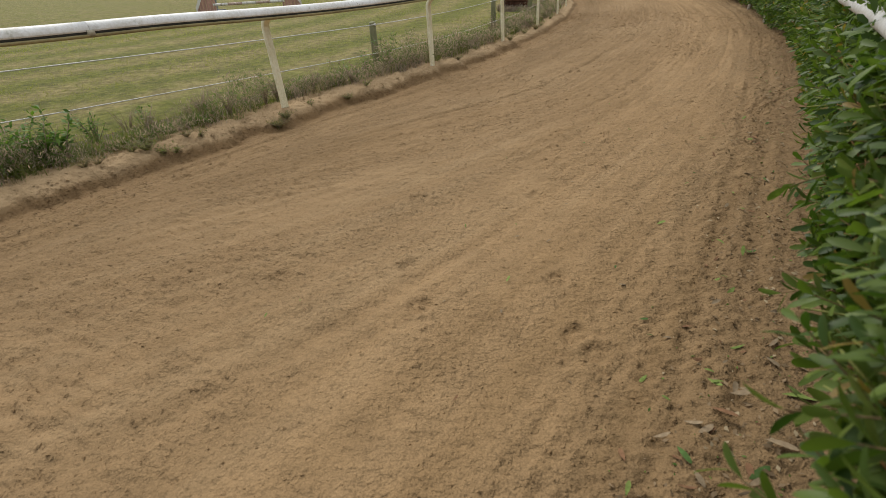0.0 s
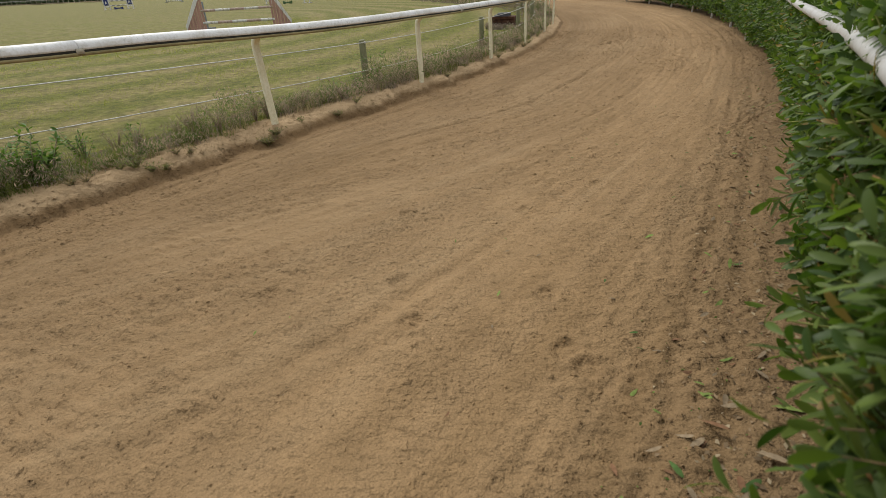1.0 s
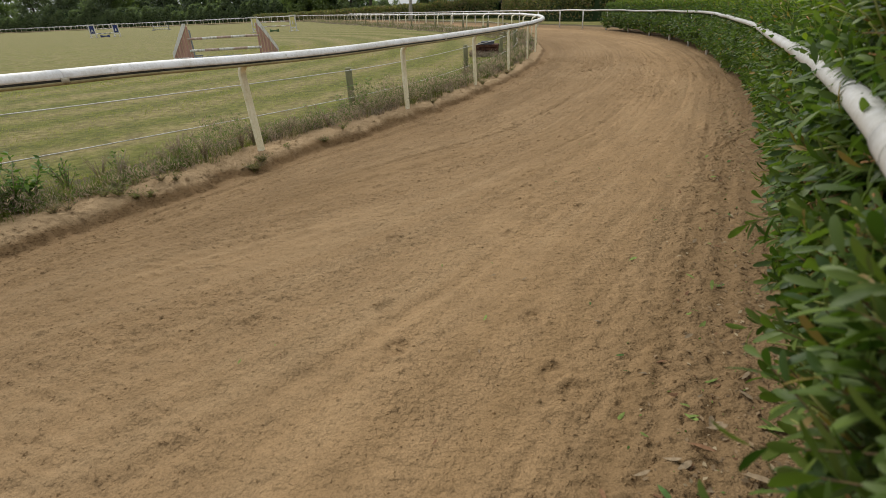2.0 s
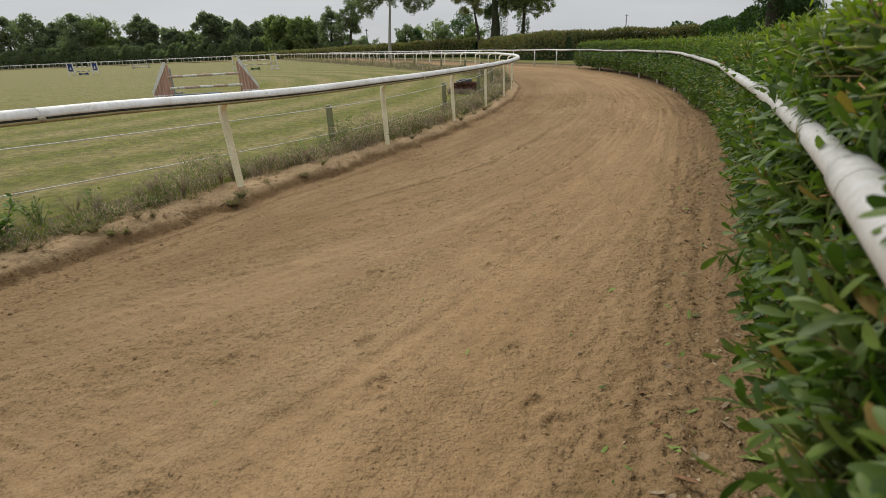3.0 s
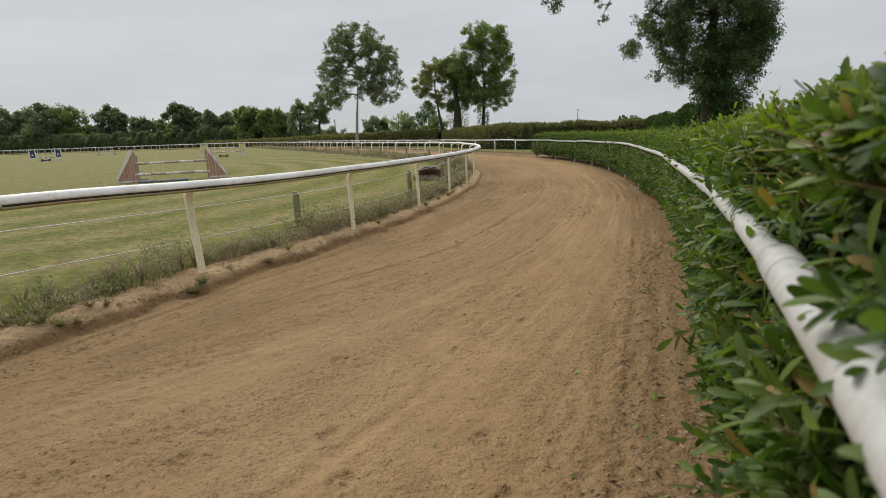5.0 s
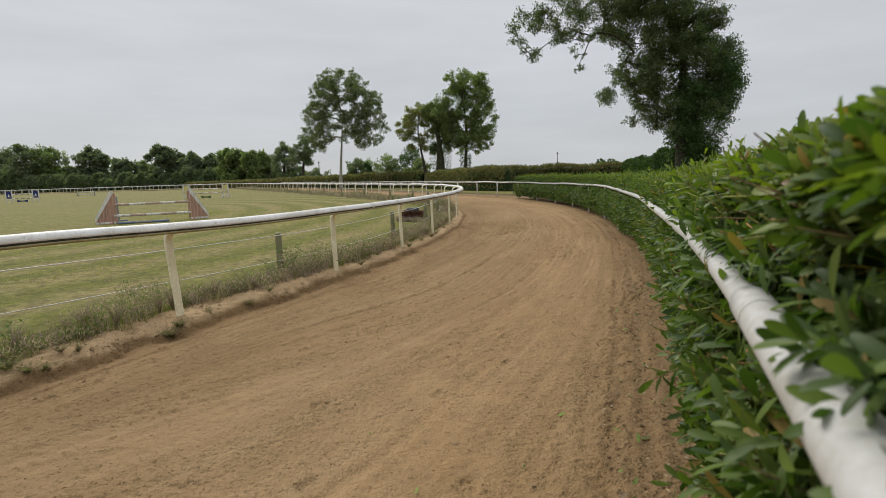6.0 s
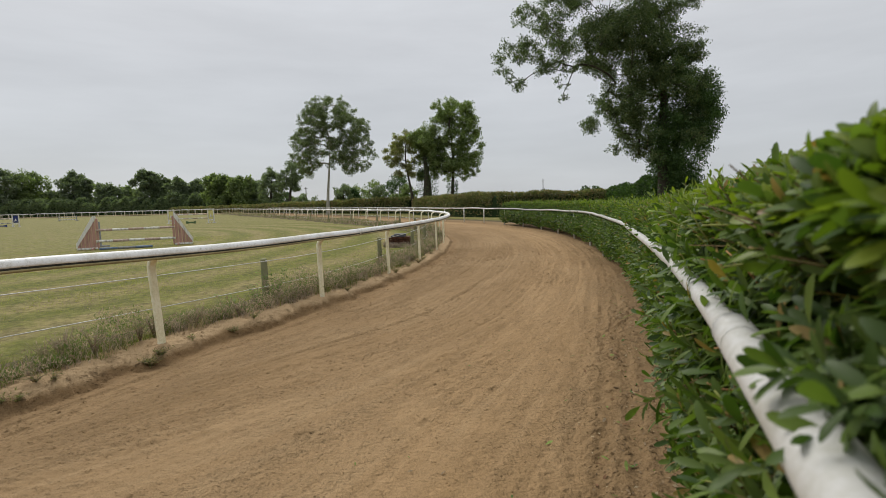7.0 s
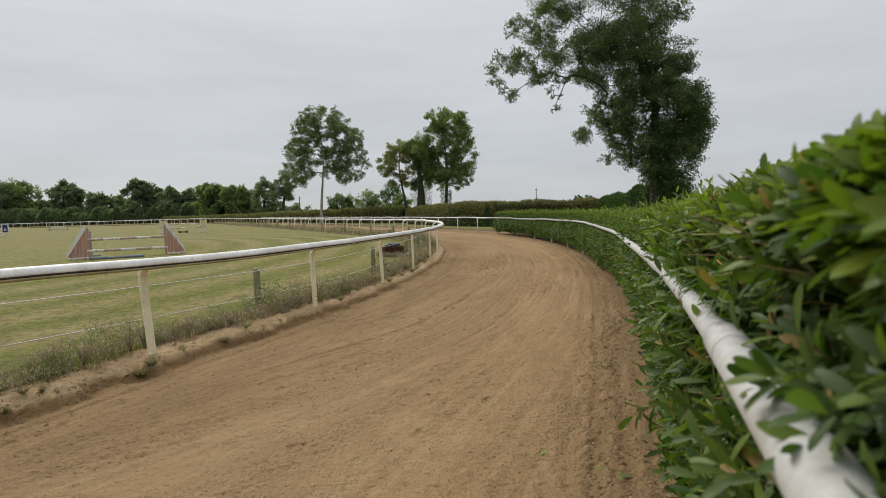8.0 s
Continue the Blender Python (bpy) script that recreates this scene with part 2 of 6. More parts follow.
def sand_material():
    m = Mat("raked_sand", 0.95, spec=0.12)
    big = m.noise(0.5, 4, 0.6, which="UV", stretch=(0.45, 1.3, 1))
    streak = m.noise(4.2, 5, 0.62, which="UV", stretch=(0.035, 2.4, 1))
    mid = m.noise(5, 4, 0.6, which="UV", stretch=(0.7, 1.2, 1))
    grain = m.noise(120, 3, 0.6)
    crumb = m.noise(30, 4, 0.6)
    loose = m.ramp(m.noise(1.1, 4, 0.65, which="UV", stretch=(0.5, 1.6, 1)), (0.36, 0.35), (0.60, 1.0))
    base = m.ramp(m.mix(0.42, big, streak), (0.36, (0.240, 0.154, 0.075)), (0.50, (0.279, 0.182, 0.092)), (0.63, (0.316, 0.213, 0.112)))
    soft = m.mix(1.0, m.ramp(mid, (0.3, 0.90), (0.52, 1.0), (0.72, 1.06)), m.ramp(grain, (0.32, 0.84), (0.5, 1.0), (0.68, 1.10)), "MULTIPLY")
    # dark specks put the tiny shadows of crumbs into the colour
    speck_shade = m.mix(loose, 1.0, m.ramp(crumb, (0.33, 0.60), (0.44, 0.95), (0.58, 1.0), (0.68, 1.09)))
    # noise patches of darker turned sand, with the shade of pits painted in
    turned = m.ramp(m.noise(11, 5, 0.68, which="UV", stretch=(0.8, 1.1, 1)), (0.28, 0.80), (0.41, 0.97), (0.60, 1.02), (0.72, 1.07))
    speck_shade = m.mix(1.0, speck_shade, m.mix(loose, 1.0, turned), "MULTIPLY")
    sand = m.mix(1.0, m.mix(1.0, base, soft, "MULTIPLY"), speck_shade, "MULTIPLY")
    sep = m.n.new("ShaderNodeSeparateXYZ")
    m.l.new(m.tc.outputs["UV"], sep.inputs[0])
    lane = m.n.new("ShaderNodeAttribute")
    lane.attribute_name = "across"
    away = m.calc("MULTIPLY", m.calc("SUBTRACT", m.noise(1.3, 4, 0.65, which="UV", stretch=(0.4, 1, 1)), 0.5), 1.0)
    rut = m.calc("MULTIPLY", m.calc("ADD", m.calc("ADD", lane.outputs["Fac"], away), 3.0), 1 / 6)
    packed = m.ramp(rut, (0.10, 0.90), (0.20, 0.98), (0.45, 1.0), (0.62, 1.03), (0.71, 1.15), (0.84, 1.15), (0.895, 0.96), (0.955, 0.86))
    sand = m.mix(1.0, sand, packed, "MULTIPLY")
    edge = m.calc("ADD", sep.outputs["Y"], m.calc("MULTIPLY", m.calc("SUBTRACT", m.noise(1.6, 4, 0.7, which="UV"), 0.5), 0.5))
    from_bank = m.calc("ADD", edge, 3.2)
    crest, wet = m.n.new("ShaderNodeAttribute"), m.n.new("ShaderNodeAttribute")
    crest.attribute_name, wet.attribute_name = "crest", "damp_foot"
    patch = m.noise(9, 4, 0.65)
    dry = m.ramp(m.mix(0.3, crest.outputs["Fac"], patch), (0.42, 0.0), (0.66, 1.0))
    sand = m.mix(m.calc("MULTIPLY", wet.outputs["Fac"], m.ramp(patch, (0.3, 1.0), (0.7, 0.55))), sand, m.mix(1.0, sand, (0.85, 0.82, 0.79), "MULTIPLY"))
    sand = m.mix(dry, sand, m.mix(1.0, m.mix(0.55, base, (0.46, 0.335, 0.195)), soft, "MULTIPLY"))
    soil = m.ramp(m.noise(60, 6, 0.75), (0.3, (0.05, 0.04, 0.02)), (0.6, (0.11, 0.09, 0.045)), (0.75, (0.2, 0.17, 0.10)))
    inner = m.ramp(from_bank, (0.0, 1.0), (0.2, 0.0))
    outer = m.ramp(m.calc("MULTIPLY", m.calc("SUBTRACT", edge, 2.9), 0.5), (0.4, 0.0), (0.7, 1.0))
    m.colour(m.mix(outer, m.mix(inner, sand, soil), soil))
    m.bump(m.calc("MULTIPLY", m.noise(20, 3, 0.5), loose), 1.0, 0.020)
    m.bump(m.calc("MULTIPLY", m.ramp(m.noise(44, 3, 0.55), (0.30, 0.0), (0.70, 1.0)), loose), 1.0, 0.009)
    m.bump(m.noise(95, 3, 0.6), 0.9, 0.008)
    return m.m


def grass_ground_material():
    m = Mat("mown_meadow", 0.9, spec=0.2)
    stripe = m.noise(0.33, 2, 0.5, which="UV", stretch=(0.05, 3.2, 1))
    patch = m.noise(0.25, 5, 0.6)
    fine = m.noise(8, 6, 0.78)
    hay = m.noise(1.5, 7, 0.72)
    g = m.ramp(fine, (0.34, (0.066, 0.078, 0.010)), (0.5, (0.142, 0.146, 0.022)), (0.66, (0.21, 0.200, 0.043)))
    y = m.ramp(fine, (0.34, (0.11, 0.090, 0.028)), (0.52, (0.218, 0.180, 0.066)), (0.68, (0.30, 0.245, 0.108)))
    wave = m.n.new("ShaderNodeTexWave")
    wave.bands_direction = "Y"
    wave.inputs["Scale"].default_value, wave.inputs["Distortion"].default_value = 0.15, 2.4
    wave.inputs["Detail"].default_value, wave.inputs["Detail Scale"].default_value = 2, 0.6
    m.l.new(m.coords("UV", (0.08, 1, 1)), wave.inputs["Vector"])
    radius = m.n.new("ShaderNodeSeparateXYZ")
    m.l.new(m.tc.outputs["UV"], radius.inputs[0])
    swath = m.mix(m.ramp(m.calc("MULTIPLY", radius.outputs["Y"], 1 / 40), (0.35, 0.0), (0.55, 1.0)), 0.5, wave.outputs["Fac"])
    f = m.ramp(m.mix(0.58, m.mix(0.40, m.mix(0.4, stripe, patch), swath), hay), (0.43, 0.0), (0.58, 1.0))
    thatch = m.ramp(m.noise(3.4, 7, 0.78), (0.34, 0.58), (0.5, 1.0), (0.66, 1.22))
    lines = m.ramp(m.mix(0.35, swath, hay), (0.22, 0.88), (0.42, 1.0), (0.62, 1.0), (0.80, 1.06))
    m.colour(m.mix(1.0, m.mix(1.0, m.mix(f, g, y), thatch, "MULTIPLY"), lines, "MULTIPLY"))
    m.bump(m.noise(30, 6, 0.75), 0.8, 0.04)
    return m.m


def leaf_material(name, dark, light, odd=None, gloss=0.4, passing=0.3, odd_share=0.04, through=(1.25, 1.45, 0.6), shine=0.22):
    m = Mat(name, gloss, spec=shine)
    r = m.island()
    c = m.ramp(r, (0.0, dark), (0.55, tuple((a + b) / 2 for a, b in zip(dark, light))), (1.0, light))
    if odd:
        far = m.calc("GREATER_THAN", m.calc("FRACT", m.calc("MULTIPLY", r, 37.7), 0), 1 - odd_share)
        c = m.mix(far, c, odd)
    c = m.mix(1.0, c, m.ramp(m.noise(3, 3), (0.3, 0.8), (0.7, 1.15)), "MULTIPLY")
    m.colour(c).pass_light(m.mix(1.0, c, through, "MULTIPLY"), passing)
    return m.m


def bark_material(name, dark, light):
    m = Mat(name, 0.9, spec=0.2)
    n = m.noise(6, 6, 0.7, stretch=(1, 1, 0.25))
    m.colour(m.ramp(n, (0.3, dark), (0.7, light)))
    m.bump(n, 0.7, 0.03)
    return m.m


def plastic_material(name, white, grime, amount=0.5, rough=0.42):
    m = Mat(name, rough, spec=0.45)
    stain = m.noise(2.3, 6, 0.7)
    speck = m.noise(38, 4, 0.7)
    f = m.mix(0.35, stain, speck)
    m.colour(m.ramp(f, (0.5 - amount * 0.22, grime), (0.56, white)))
    m.rough(m.ramp(speck, (0.35, 0.6), (0.65, rough)))
    m.bump(speck, 0.15, 0.002)
    return m.m


def mould_material(name, white, grime, mould):
    """White plastic with dull streaks and scattered specks of mould."""
    m = Mat(name, 0.42, spec=0.45)
    speck = m.noise(38, 4, 0.7)
    base = m.ramp(m.mix(0.35, m.noise(2.3, 6, 0.7), speck), (0.41, grime), (0.56, white))
    spots = m.calc("MULTIPLY", m.ramp(m.noise(21, 6, 0.75), (0.53, 0.0), (0.64, 1.0)), m.ramp(m.noise(1.3, 4, 0.6), (0.50, 0.0), (0.62, 0.75)))
    m.colour(m.mix(spots, base, mould))
    m.rough(m.ramp(speck, (0.35, 0.6), (0.65, 0.42)))
    m.bump(speck, 0.15, 0.002)
    return m.m


def paint_material(name, paint, worn, amount=0.45, grain=(1, 1, 0.15)):
    m = Mat(name, 0.7, spec=0.3)
    n = m.noise(14, 6, 0.7, stretch=grain)
    m.colour(m.ramp(n, (0.5 - 0.3 * amount, worn), (0.5, paint), (0.8, tuple(min(1, v * 1.15) for v in paint))))
    m.bump(n, 0.3, 0.004)
    return m.m


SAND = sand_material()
MEADOW = grass_ground_material()
LAUREL = leaf_material("laurel_leaf", (0.036, 0.073, 0.015), (0.150, 0.214, 0.042), (0.27, 0.19, 0.06), 0.44, 0.36, 0.03, shine=0.24)
LAUREL_NEW = leaf_material("fresh_laurel_leaf", (0.082, 0.130, 0.013), (0.205, 0.255, 0.03), (0.24, 0.15, 0.06), 0.42, 0.42, 0.02, shine=0.4)
# near-black tone for the hedges' inner shells: interior shade painted on
LAUREL_CORE = leaf_material("hedge_depth_shade", (0.012, 0.026, 0.008), (0.024, 0.045, 0.014), None, 0.9, 0.0)
TWIG = bark_material("laurel_twig", (0.10, 0.07, 0.035), (0.20, 0.14, 0.06))
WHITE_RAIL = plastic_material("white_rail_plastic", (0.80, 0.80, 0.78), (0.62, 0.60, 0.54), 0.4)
# same white plastic, its colour dimmed to bring down the near pipe's brightness
OUTER_WHITE = plastic_material("dimmed_white_pipe", (0.50, 0.495, 0.48), (0.40, 0.39, 0.35), 0.4)
RAIL_UNDER = plastic_material("mossy_rail_underside", (0.34, 0.28, 0.13), (0.075, 0.060, 0.018), 1.2, 0.8)
RAIL_TOP = mould_material("mouldy_rail_plastic", (0.80, 0.80, 0.78), (0.62, 0.60, 0.54), (0.30, 0.29, 0.20))
RAIL_JOINT = plastic_material("dirty_rail_joint", (0.46, 0.42, 0.32), (0.20, 0.17, 0.10), 1.0, 0.75)
RAIL_SLOT = plastic_material("dark_rail_slot", (0.05, 0.05, 0.045), (0.02, 0.02, 0.02), 0.5, 0.7)
POST_WHITE = plastic_material("weathered_post_plastic", (0.88, 0.84, 0.64), (0.60, 0.54, 0.28), 0.85)
FENCE_WOOD = bark_material("grey_green_fence_wood", (0.12, 0.12, 0.06), (0.29, 0.28, 0.155))
ROPE = plastic_material("white_fence_rope", (0.66, 0.65, 0.61), (0.48, 0.46, 0.41), 0.4, 0.6)


# ---- ground ----
rng = np.random.default_rng(7)


def nearest_w(x, y):
    """How far places lie across the track, and where along it."""
    ss = np.concatenate([np.arange(-60, 40, 0.25), np.arange(40, 420, 1.0)])
    px, py, ph = plan(ss)
    w, s = np.empty(x.size), np.empty(x.size)
    xf, yf = x.ravel(), y.ravel()
    for k in range(0, x.size, 4000):
        dx, dy = xf[k : k + 4000, None] - px, yf[k : k + 4000, None] - py
        j = (dx * dx + dy * dy).argmin(1)
        i = np.arange(len(j))
        w[k : k + 4000] = dx[i, j] * np.cos(ph[j]) - dy[i, j] * np.sin(ph[j])
        s[k : k + 4000] = ss[j]
    return w.reshape(x.shape), s.reshape(x.shape)


def build_ground():
    u = np.linspace(-1, 1, 185)
    a = np.sinh(u * 7.0) / math.sinh(7.0) * 1800
    x, y = np.meshgrid(a - 3, a + 9)
    w, _ = nearest_w(x, y)
    under = np.clip((w + 3.95) / 0.5, 0, 1) * np.clip((4.9 - w) / 0.5, 0, 1)
    z = 0.03 + 0.05 * (fbm(x * 0.25, y * 0.25, 3, 2) - 0.5) * (1 - under) - 0.16 * under
    z -= 0.06 * np.clip((np.hypot(x, y) - 60) / 100, 0, 1)
    dx, dy = x + 26.1, y - 25.5
    uv = np.stack([np.arctan2(dy, dx).ravel() * 30, np.hypot(dx, dy).ravel()], 1)
    me = tri_mesh("ground", np.stack([x.ravel(), y.ravel(), z.ravel()], 1), grid_tris(*x.shape), True, uv)
    tagged(part("ground", me, MEADOW), "mown green and straw-coloured grass field", "field", kind="structure")


HOOVES = ((-4.79, 1.99), (-4.86, 2.12), (-4.4, 1.72), (-5.0, 1.2), (-4.7, 0.9), (-3.4, 1.1), (-3.9, 0.35), (-2.6, 1.4), (-3.0, -0.3), (-5.2, 0.3), (-1.9, 0.6))


def wheel_w(s, w):
    """Across-track place along which wheels and tines have run: the marks swing outwards before the bend."""
    swing = np.clip((w + 2.15) / 0.6, 0, 1) * np.clip((2.0 - w) / 3.0, 0, 1)
    return w + 0.26 * swing * np.clip(-s, 0, 8)


def track_grain(s, w):
    """Ruts, tine marks, clods and hoof dents of the raked sand."""
    true_w, w = w, wheel_w(s, w)
    drift = 0.3 * (fbm(s * 0.11 + 4, w * 0 + 2, 3, 11) - 0.5)
    z = np.zeros_like(s)
    for mid, deep, wide in ((-0.46, 0.022, 0.028), (-0.27, 0.010, 0.03), (1.44, 0.010, 0.03), (-1.15, 0.012, 0.03), (0.62, 0.010, 0.03)):
        t = w - mid - 0.06 * (fbm(s * 0.5, w * 0 + mid, 2, 24) - 0.5)
        on = np.clip(2.5 * (fbm(s * 0.7 + mid * 5, w * 0, 3, 25) - 0.25), 0, 1)
        z += on * deep * (-np.exp(-((t / wide) ** 2)) + 0.5 * np.exp(-(((t - 1.9 * wide) / wide) ** 2)))
    for mid, deep, wide in ((-1.75, 0.020, 0.10), (-1.1, 0.010, 0.16), (-0.35, 0.016, 0.09), (0.35, 0.012, 0.14), (1.05, 0.018, 0.10), (1.45, 0.012, 0.16)):
        t = w - mid - drift * (0.6 + 0.2 * math.sin(mid * 5))
        on = 0.35 + 0.65 * fbm(s * 0.35 + mid * 7, w * 0 + mid, 2, 12)
        z += on * deep * (-np.exp(-((t / wide) ** 2)) + 0.55 * np.exp(-(((np.abs(t) - 1.7 * wide) / (0.7 * wide)) ** 2)))
    for off, deep, wide in ((-0.55, 0.012, 0.06), (-0.36, 0.013, 0.04), (-0.15, 0.014, 0.05)):
        t = true_w - outer_w(s) - off - 0.3 * drift
        on = np.clip(3 * (fbm(s * 0.9 + off * 9, w * 0 + off, 3, 20) - 0.36), 0, 1)
        z += on * deep * (-np.exp(-((t / wide) ** 2)) + 0.6 * np.exp(-(((np.abs(t) - 1.8 * wide) / (0.7 * wide)) ** 2)))
    rows = np.sin(2 * math.pi * (w + drift) / 0.11 + 4 * fbm(s * 0.2, w * 1.5, 2, 13))
    z += 0.0028 * rows * np.clip(3 * (fbm(s * 0.25, w * 1.1, 3, 14) - 0.42), 0, 1)
    lump = fbm(s * 9, w * 11, 3, 15)
    crumb = fbm(s * 26, w * 24, 2, 19)
    rough = np.clip(2.2 * (fbm(s * 0.45, w * 1.6, 3, 16) - 0.30), 0.12, 1.2) + 0.5 * np.exp(-(((true_w - outer_w(s) + 0.35) / 0.25) ** 2))
    rough *= 1 - 0.75 * np.exp(-(((w - 1.75) / 0.25) ** 2))
    rough *= 1 - 0.5 * np.clip((true_w - 0.9) / 0.5, 0, 1) * np.clip((outer_w(s) - 0.4 - true_w) / 0.25, 0, 1)
    z += rough * (0.044 * np.clip(lump - 0.52, 0, 1) - 0.032 * np.clip(0.42 - lump, 0, 1))
    z += (0.35 + 0.7 * rough) * (0.060 * np.clip(crumb - 0.54, 0, 1) - 0.048 * np.clip(0.42 - crumb, 0, 1))
    z += 0.014 * (fbm(s * 1.1, w * 1.7, 2, 18) - 0.5)
    for hs, hw in HOOVES:
        d = np.hypot(s - hs, (true_w - hw) * 1.15)
        z += np.where(d < 0.2, -0.018 * np.exp(-(((d - 0.045) / 0.028) ** 2)) + 0.008 * np.exp(-(((d - 0.095) / 0.022) ** 2)), 0)
    return z


def lane(me, s, w):
    """Keeps on the mesh how far across the track each place lies, reckoned from the outer rail, and where the bank is
    dry or moist.
    """
    rise, _, t = bank_shape(s, w)
    for name, value in (("across", w - outer_w(s) + 2.78), ("crest", np.clip(rise, 0, 1)), ("damp_foot", np.exp(-(((t - 0.05) / 0.17) ** 2)))):
        me.attributes.new(name, "FLOAT", "POINT").data.foreach_set("value", np.ascontiguousarray(value, np.float32).ravel())


def build_track():
    steps = list(np.arange(-40, -7.0, 0.25)) + list(np.arange(-7.0, -5.6, 0.018))
    while steps[-1] < 330:
        steps.append(steps[-1] + 0.014 + 0.0105 * max(0, steps[-1] + 5.0))
    across = np.concatenate([np.arange(-4.3, -3.1, 0.08), np.arange(-3.1, 3.0, 0.022), np.arange(3.0, 5.3, 0.15)])
    s, w = np.meshgrid(np.array(steps), across, indexing="ij")
    z = ground_z(s, w)
    fade = np.clip((w + 3.2) / 0.3, 0, 1) * np.clip((45 - s) / 20, 0.15, 1)
    z = z + track_grain(s, w) * fade * np.where(w < -2.1, 0.6, 1.0)
    bank = np.clip((-2.15 - w) / 0.2, 0, 1) * np.clip((w + 3.3) / 0.3, 0, 1)
    z += bank * (0.045 * (fbm(s * 2.2, w * 3, 3, 21) - 0.5) + 0.04 * (fbm(s * 9, w * 9, 2, 23) - 0.5) + 0.035 * (fbm(s * 26, w * 24, 2, 22) - 0.5))
    z -= 0.06 * np.clip((-3.7 - w) / 0.5, 0, 1)
    x, y, _ = plan(s, w)
    me = tri_mesh("track", np.stack([x, y, z], -1).reshape(-1, 3), grid_tris(*s.shape), True, np.stack([s, wheel_w(s, w)], -1).reshape(-1, 2))
    lane(me, s, w)
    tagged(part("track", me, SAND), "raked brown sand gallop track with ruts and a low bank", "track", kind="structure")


build_ground()
build_track()


# ---- running rails ----
def sweep(profile, s0, s1, w_of, z_of, step=0.25, wave=0.0):
    """A closed outline of (across, up), carried along the plan."""
    n = max(2, int((s1 - s0) / step) + 1)
    s = np.linspace(s0, s1, n)
    a, b = np.array(profile).T
    w = w_of(s)[:, None] + a[None]
    z = z_of(s)[:, None] + b[None] + wave * (fbm(s * 0.5, s * 0 + 3, 2, 31) - 0.5)[:, None]
    x, y, _ = plan(np.repeat(s[:, None], len(a), 1), w)
    v = np.stack([x, y, z], -1).reshape(-1, 3)
    m = len(a)
    i, j = np.meshgrid(np.arange(n - 1), np.arange(m), indexing="ij")
    p, q = (i * m + j).ravel(), (i * m + (j + 1) % m).ravel()
    tris = np.concatenate([np.stack([p, p + m, q + m], 1), np.stack([p, q + m, q], 1)])
    caps = [[0, k + 1, k] for k in range(1, m - 1)] + [[(n - 1) * m, (n - 1) * m + k, (n - 1) * m + k + 1] for k in range(1, m - 1)]
    return v, np.concatenate([tris, caps])


def inner_z(s):
    return along(s, INNER_Z)


def outer_z(s):
    return along(s, OUTER_Z)


def gooseneck(height, reach=0.24):
    """A flat plastic post whose head curls over towards the track (+x)."""
    bm = bmesh.new()
    r = 0.13
    line = [(0, -0.15, 0), (0, 0.0, 0), (0, height * 0.5, 0), (0, height - r, 0)]
    line += [(r - r * math.cos(a), height - r + r * math.sin(a), a) for a in (math.pi / 2 * k / 6 for k in range(1, 7))]
    line += [(reach, height, math.pi / 2)]
    rings = []
    for x, z, a in line:
        ring = []
        for p, q in ((-0.022, -0.038), (-0.014, -0.044), (0.014, -0.044), (0.022, -0.038), (0.022, 0.038), (0.014, 0.044), (-0.014, 0.044), (-0.022, 0.038)):
            ring.append(bm.verts.new((x + p * math.cos(a), q, z - p * math.sin(a))))
        rings.append(ring)
    for r0, r1 in zip(rings, rings[1:]):
        for k in range(8):
            bm.faces.new((r0[k], r0[(k + 1) % 8], r1[(k + 1) % 8], r1[k])).smooth = k in (1, 5)
    bm.faces.new(rings[0]), bm.faces.new(rings[-1][::-1])
    bmesh.ops.recalc_face_normals(bm, faces=bm.faces)
    me = bpy.data.meshes.new("post")
    bm.to_mesh(me)
    bm.free()
    return me


def round_post(height, radius):
    bm = bmesh.new()
    tube(bm, [(0, 0, -0.15), (0, 0, height * 0.6), (0, 0, height)], [radius, radius, radius * 0.97], 10)
    me = bpy.data.meshes.new("post")
    bm.to_mesh(me)
    bm.free()
    return me


DOME = [(0.062 * math.cos(a), -0.058 + 0.058 * math.sin(a)) for a in (math.pi * k / 10 for k in range(11))] + [(-0.062, -0.075), (0.062, -0.075)]
SLOT = [(0.054, -0.070), (-0.054, -0.070), (-0.054, -0.094), (0.054, -0.094)]
LIP = [(0.066, -0.094), (-0.066, -0.094), (-0.060, -0.118), (-0.02, -0.124), (0.02, -0.124), (0.060, -0.118)]

JOINT = [(0.067, -0.062), (-0.067, -0.062), (-0.069, -0.105), (0.069, -0.105)]


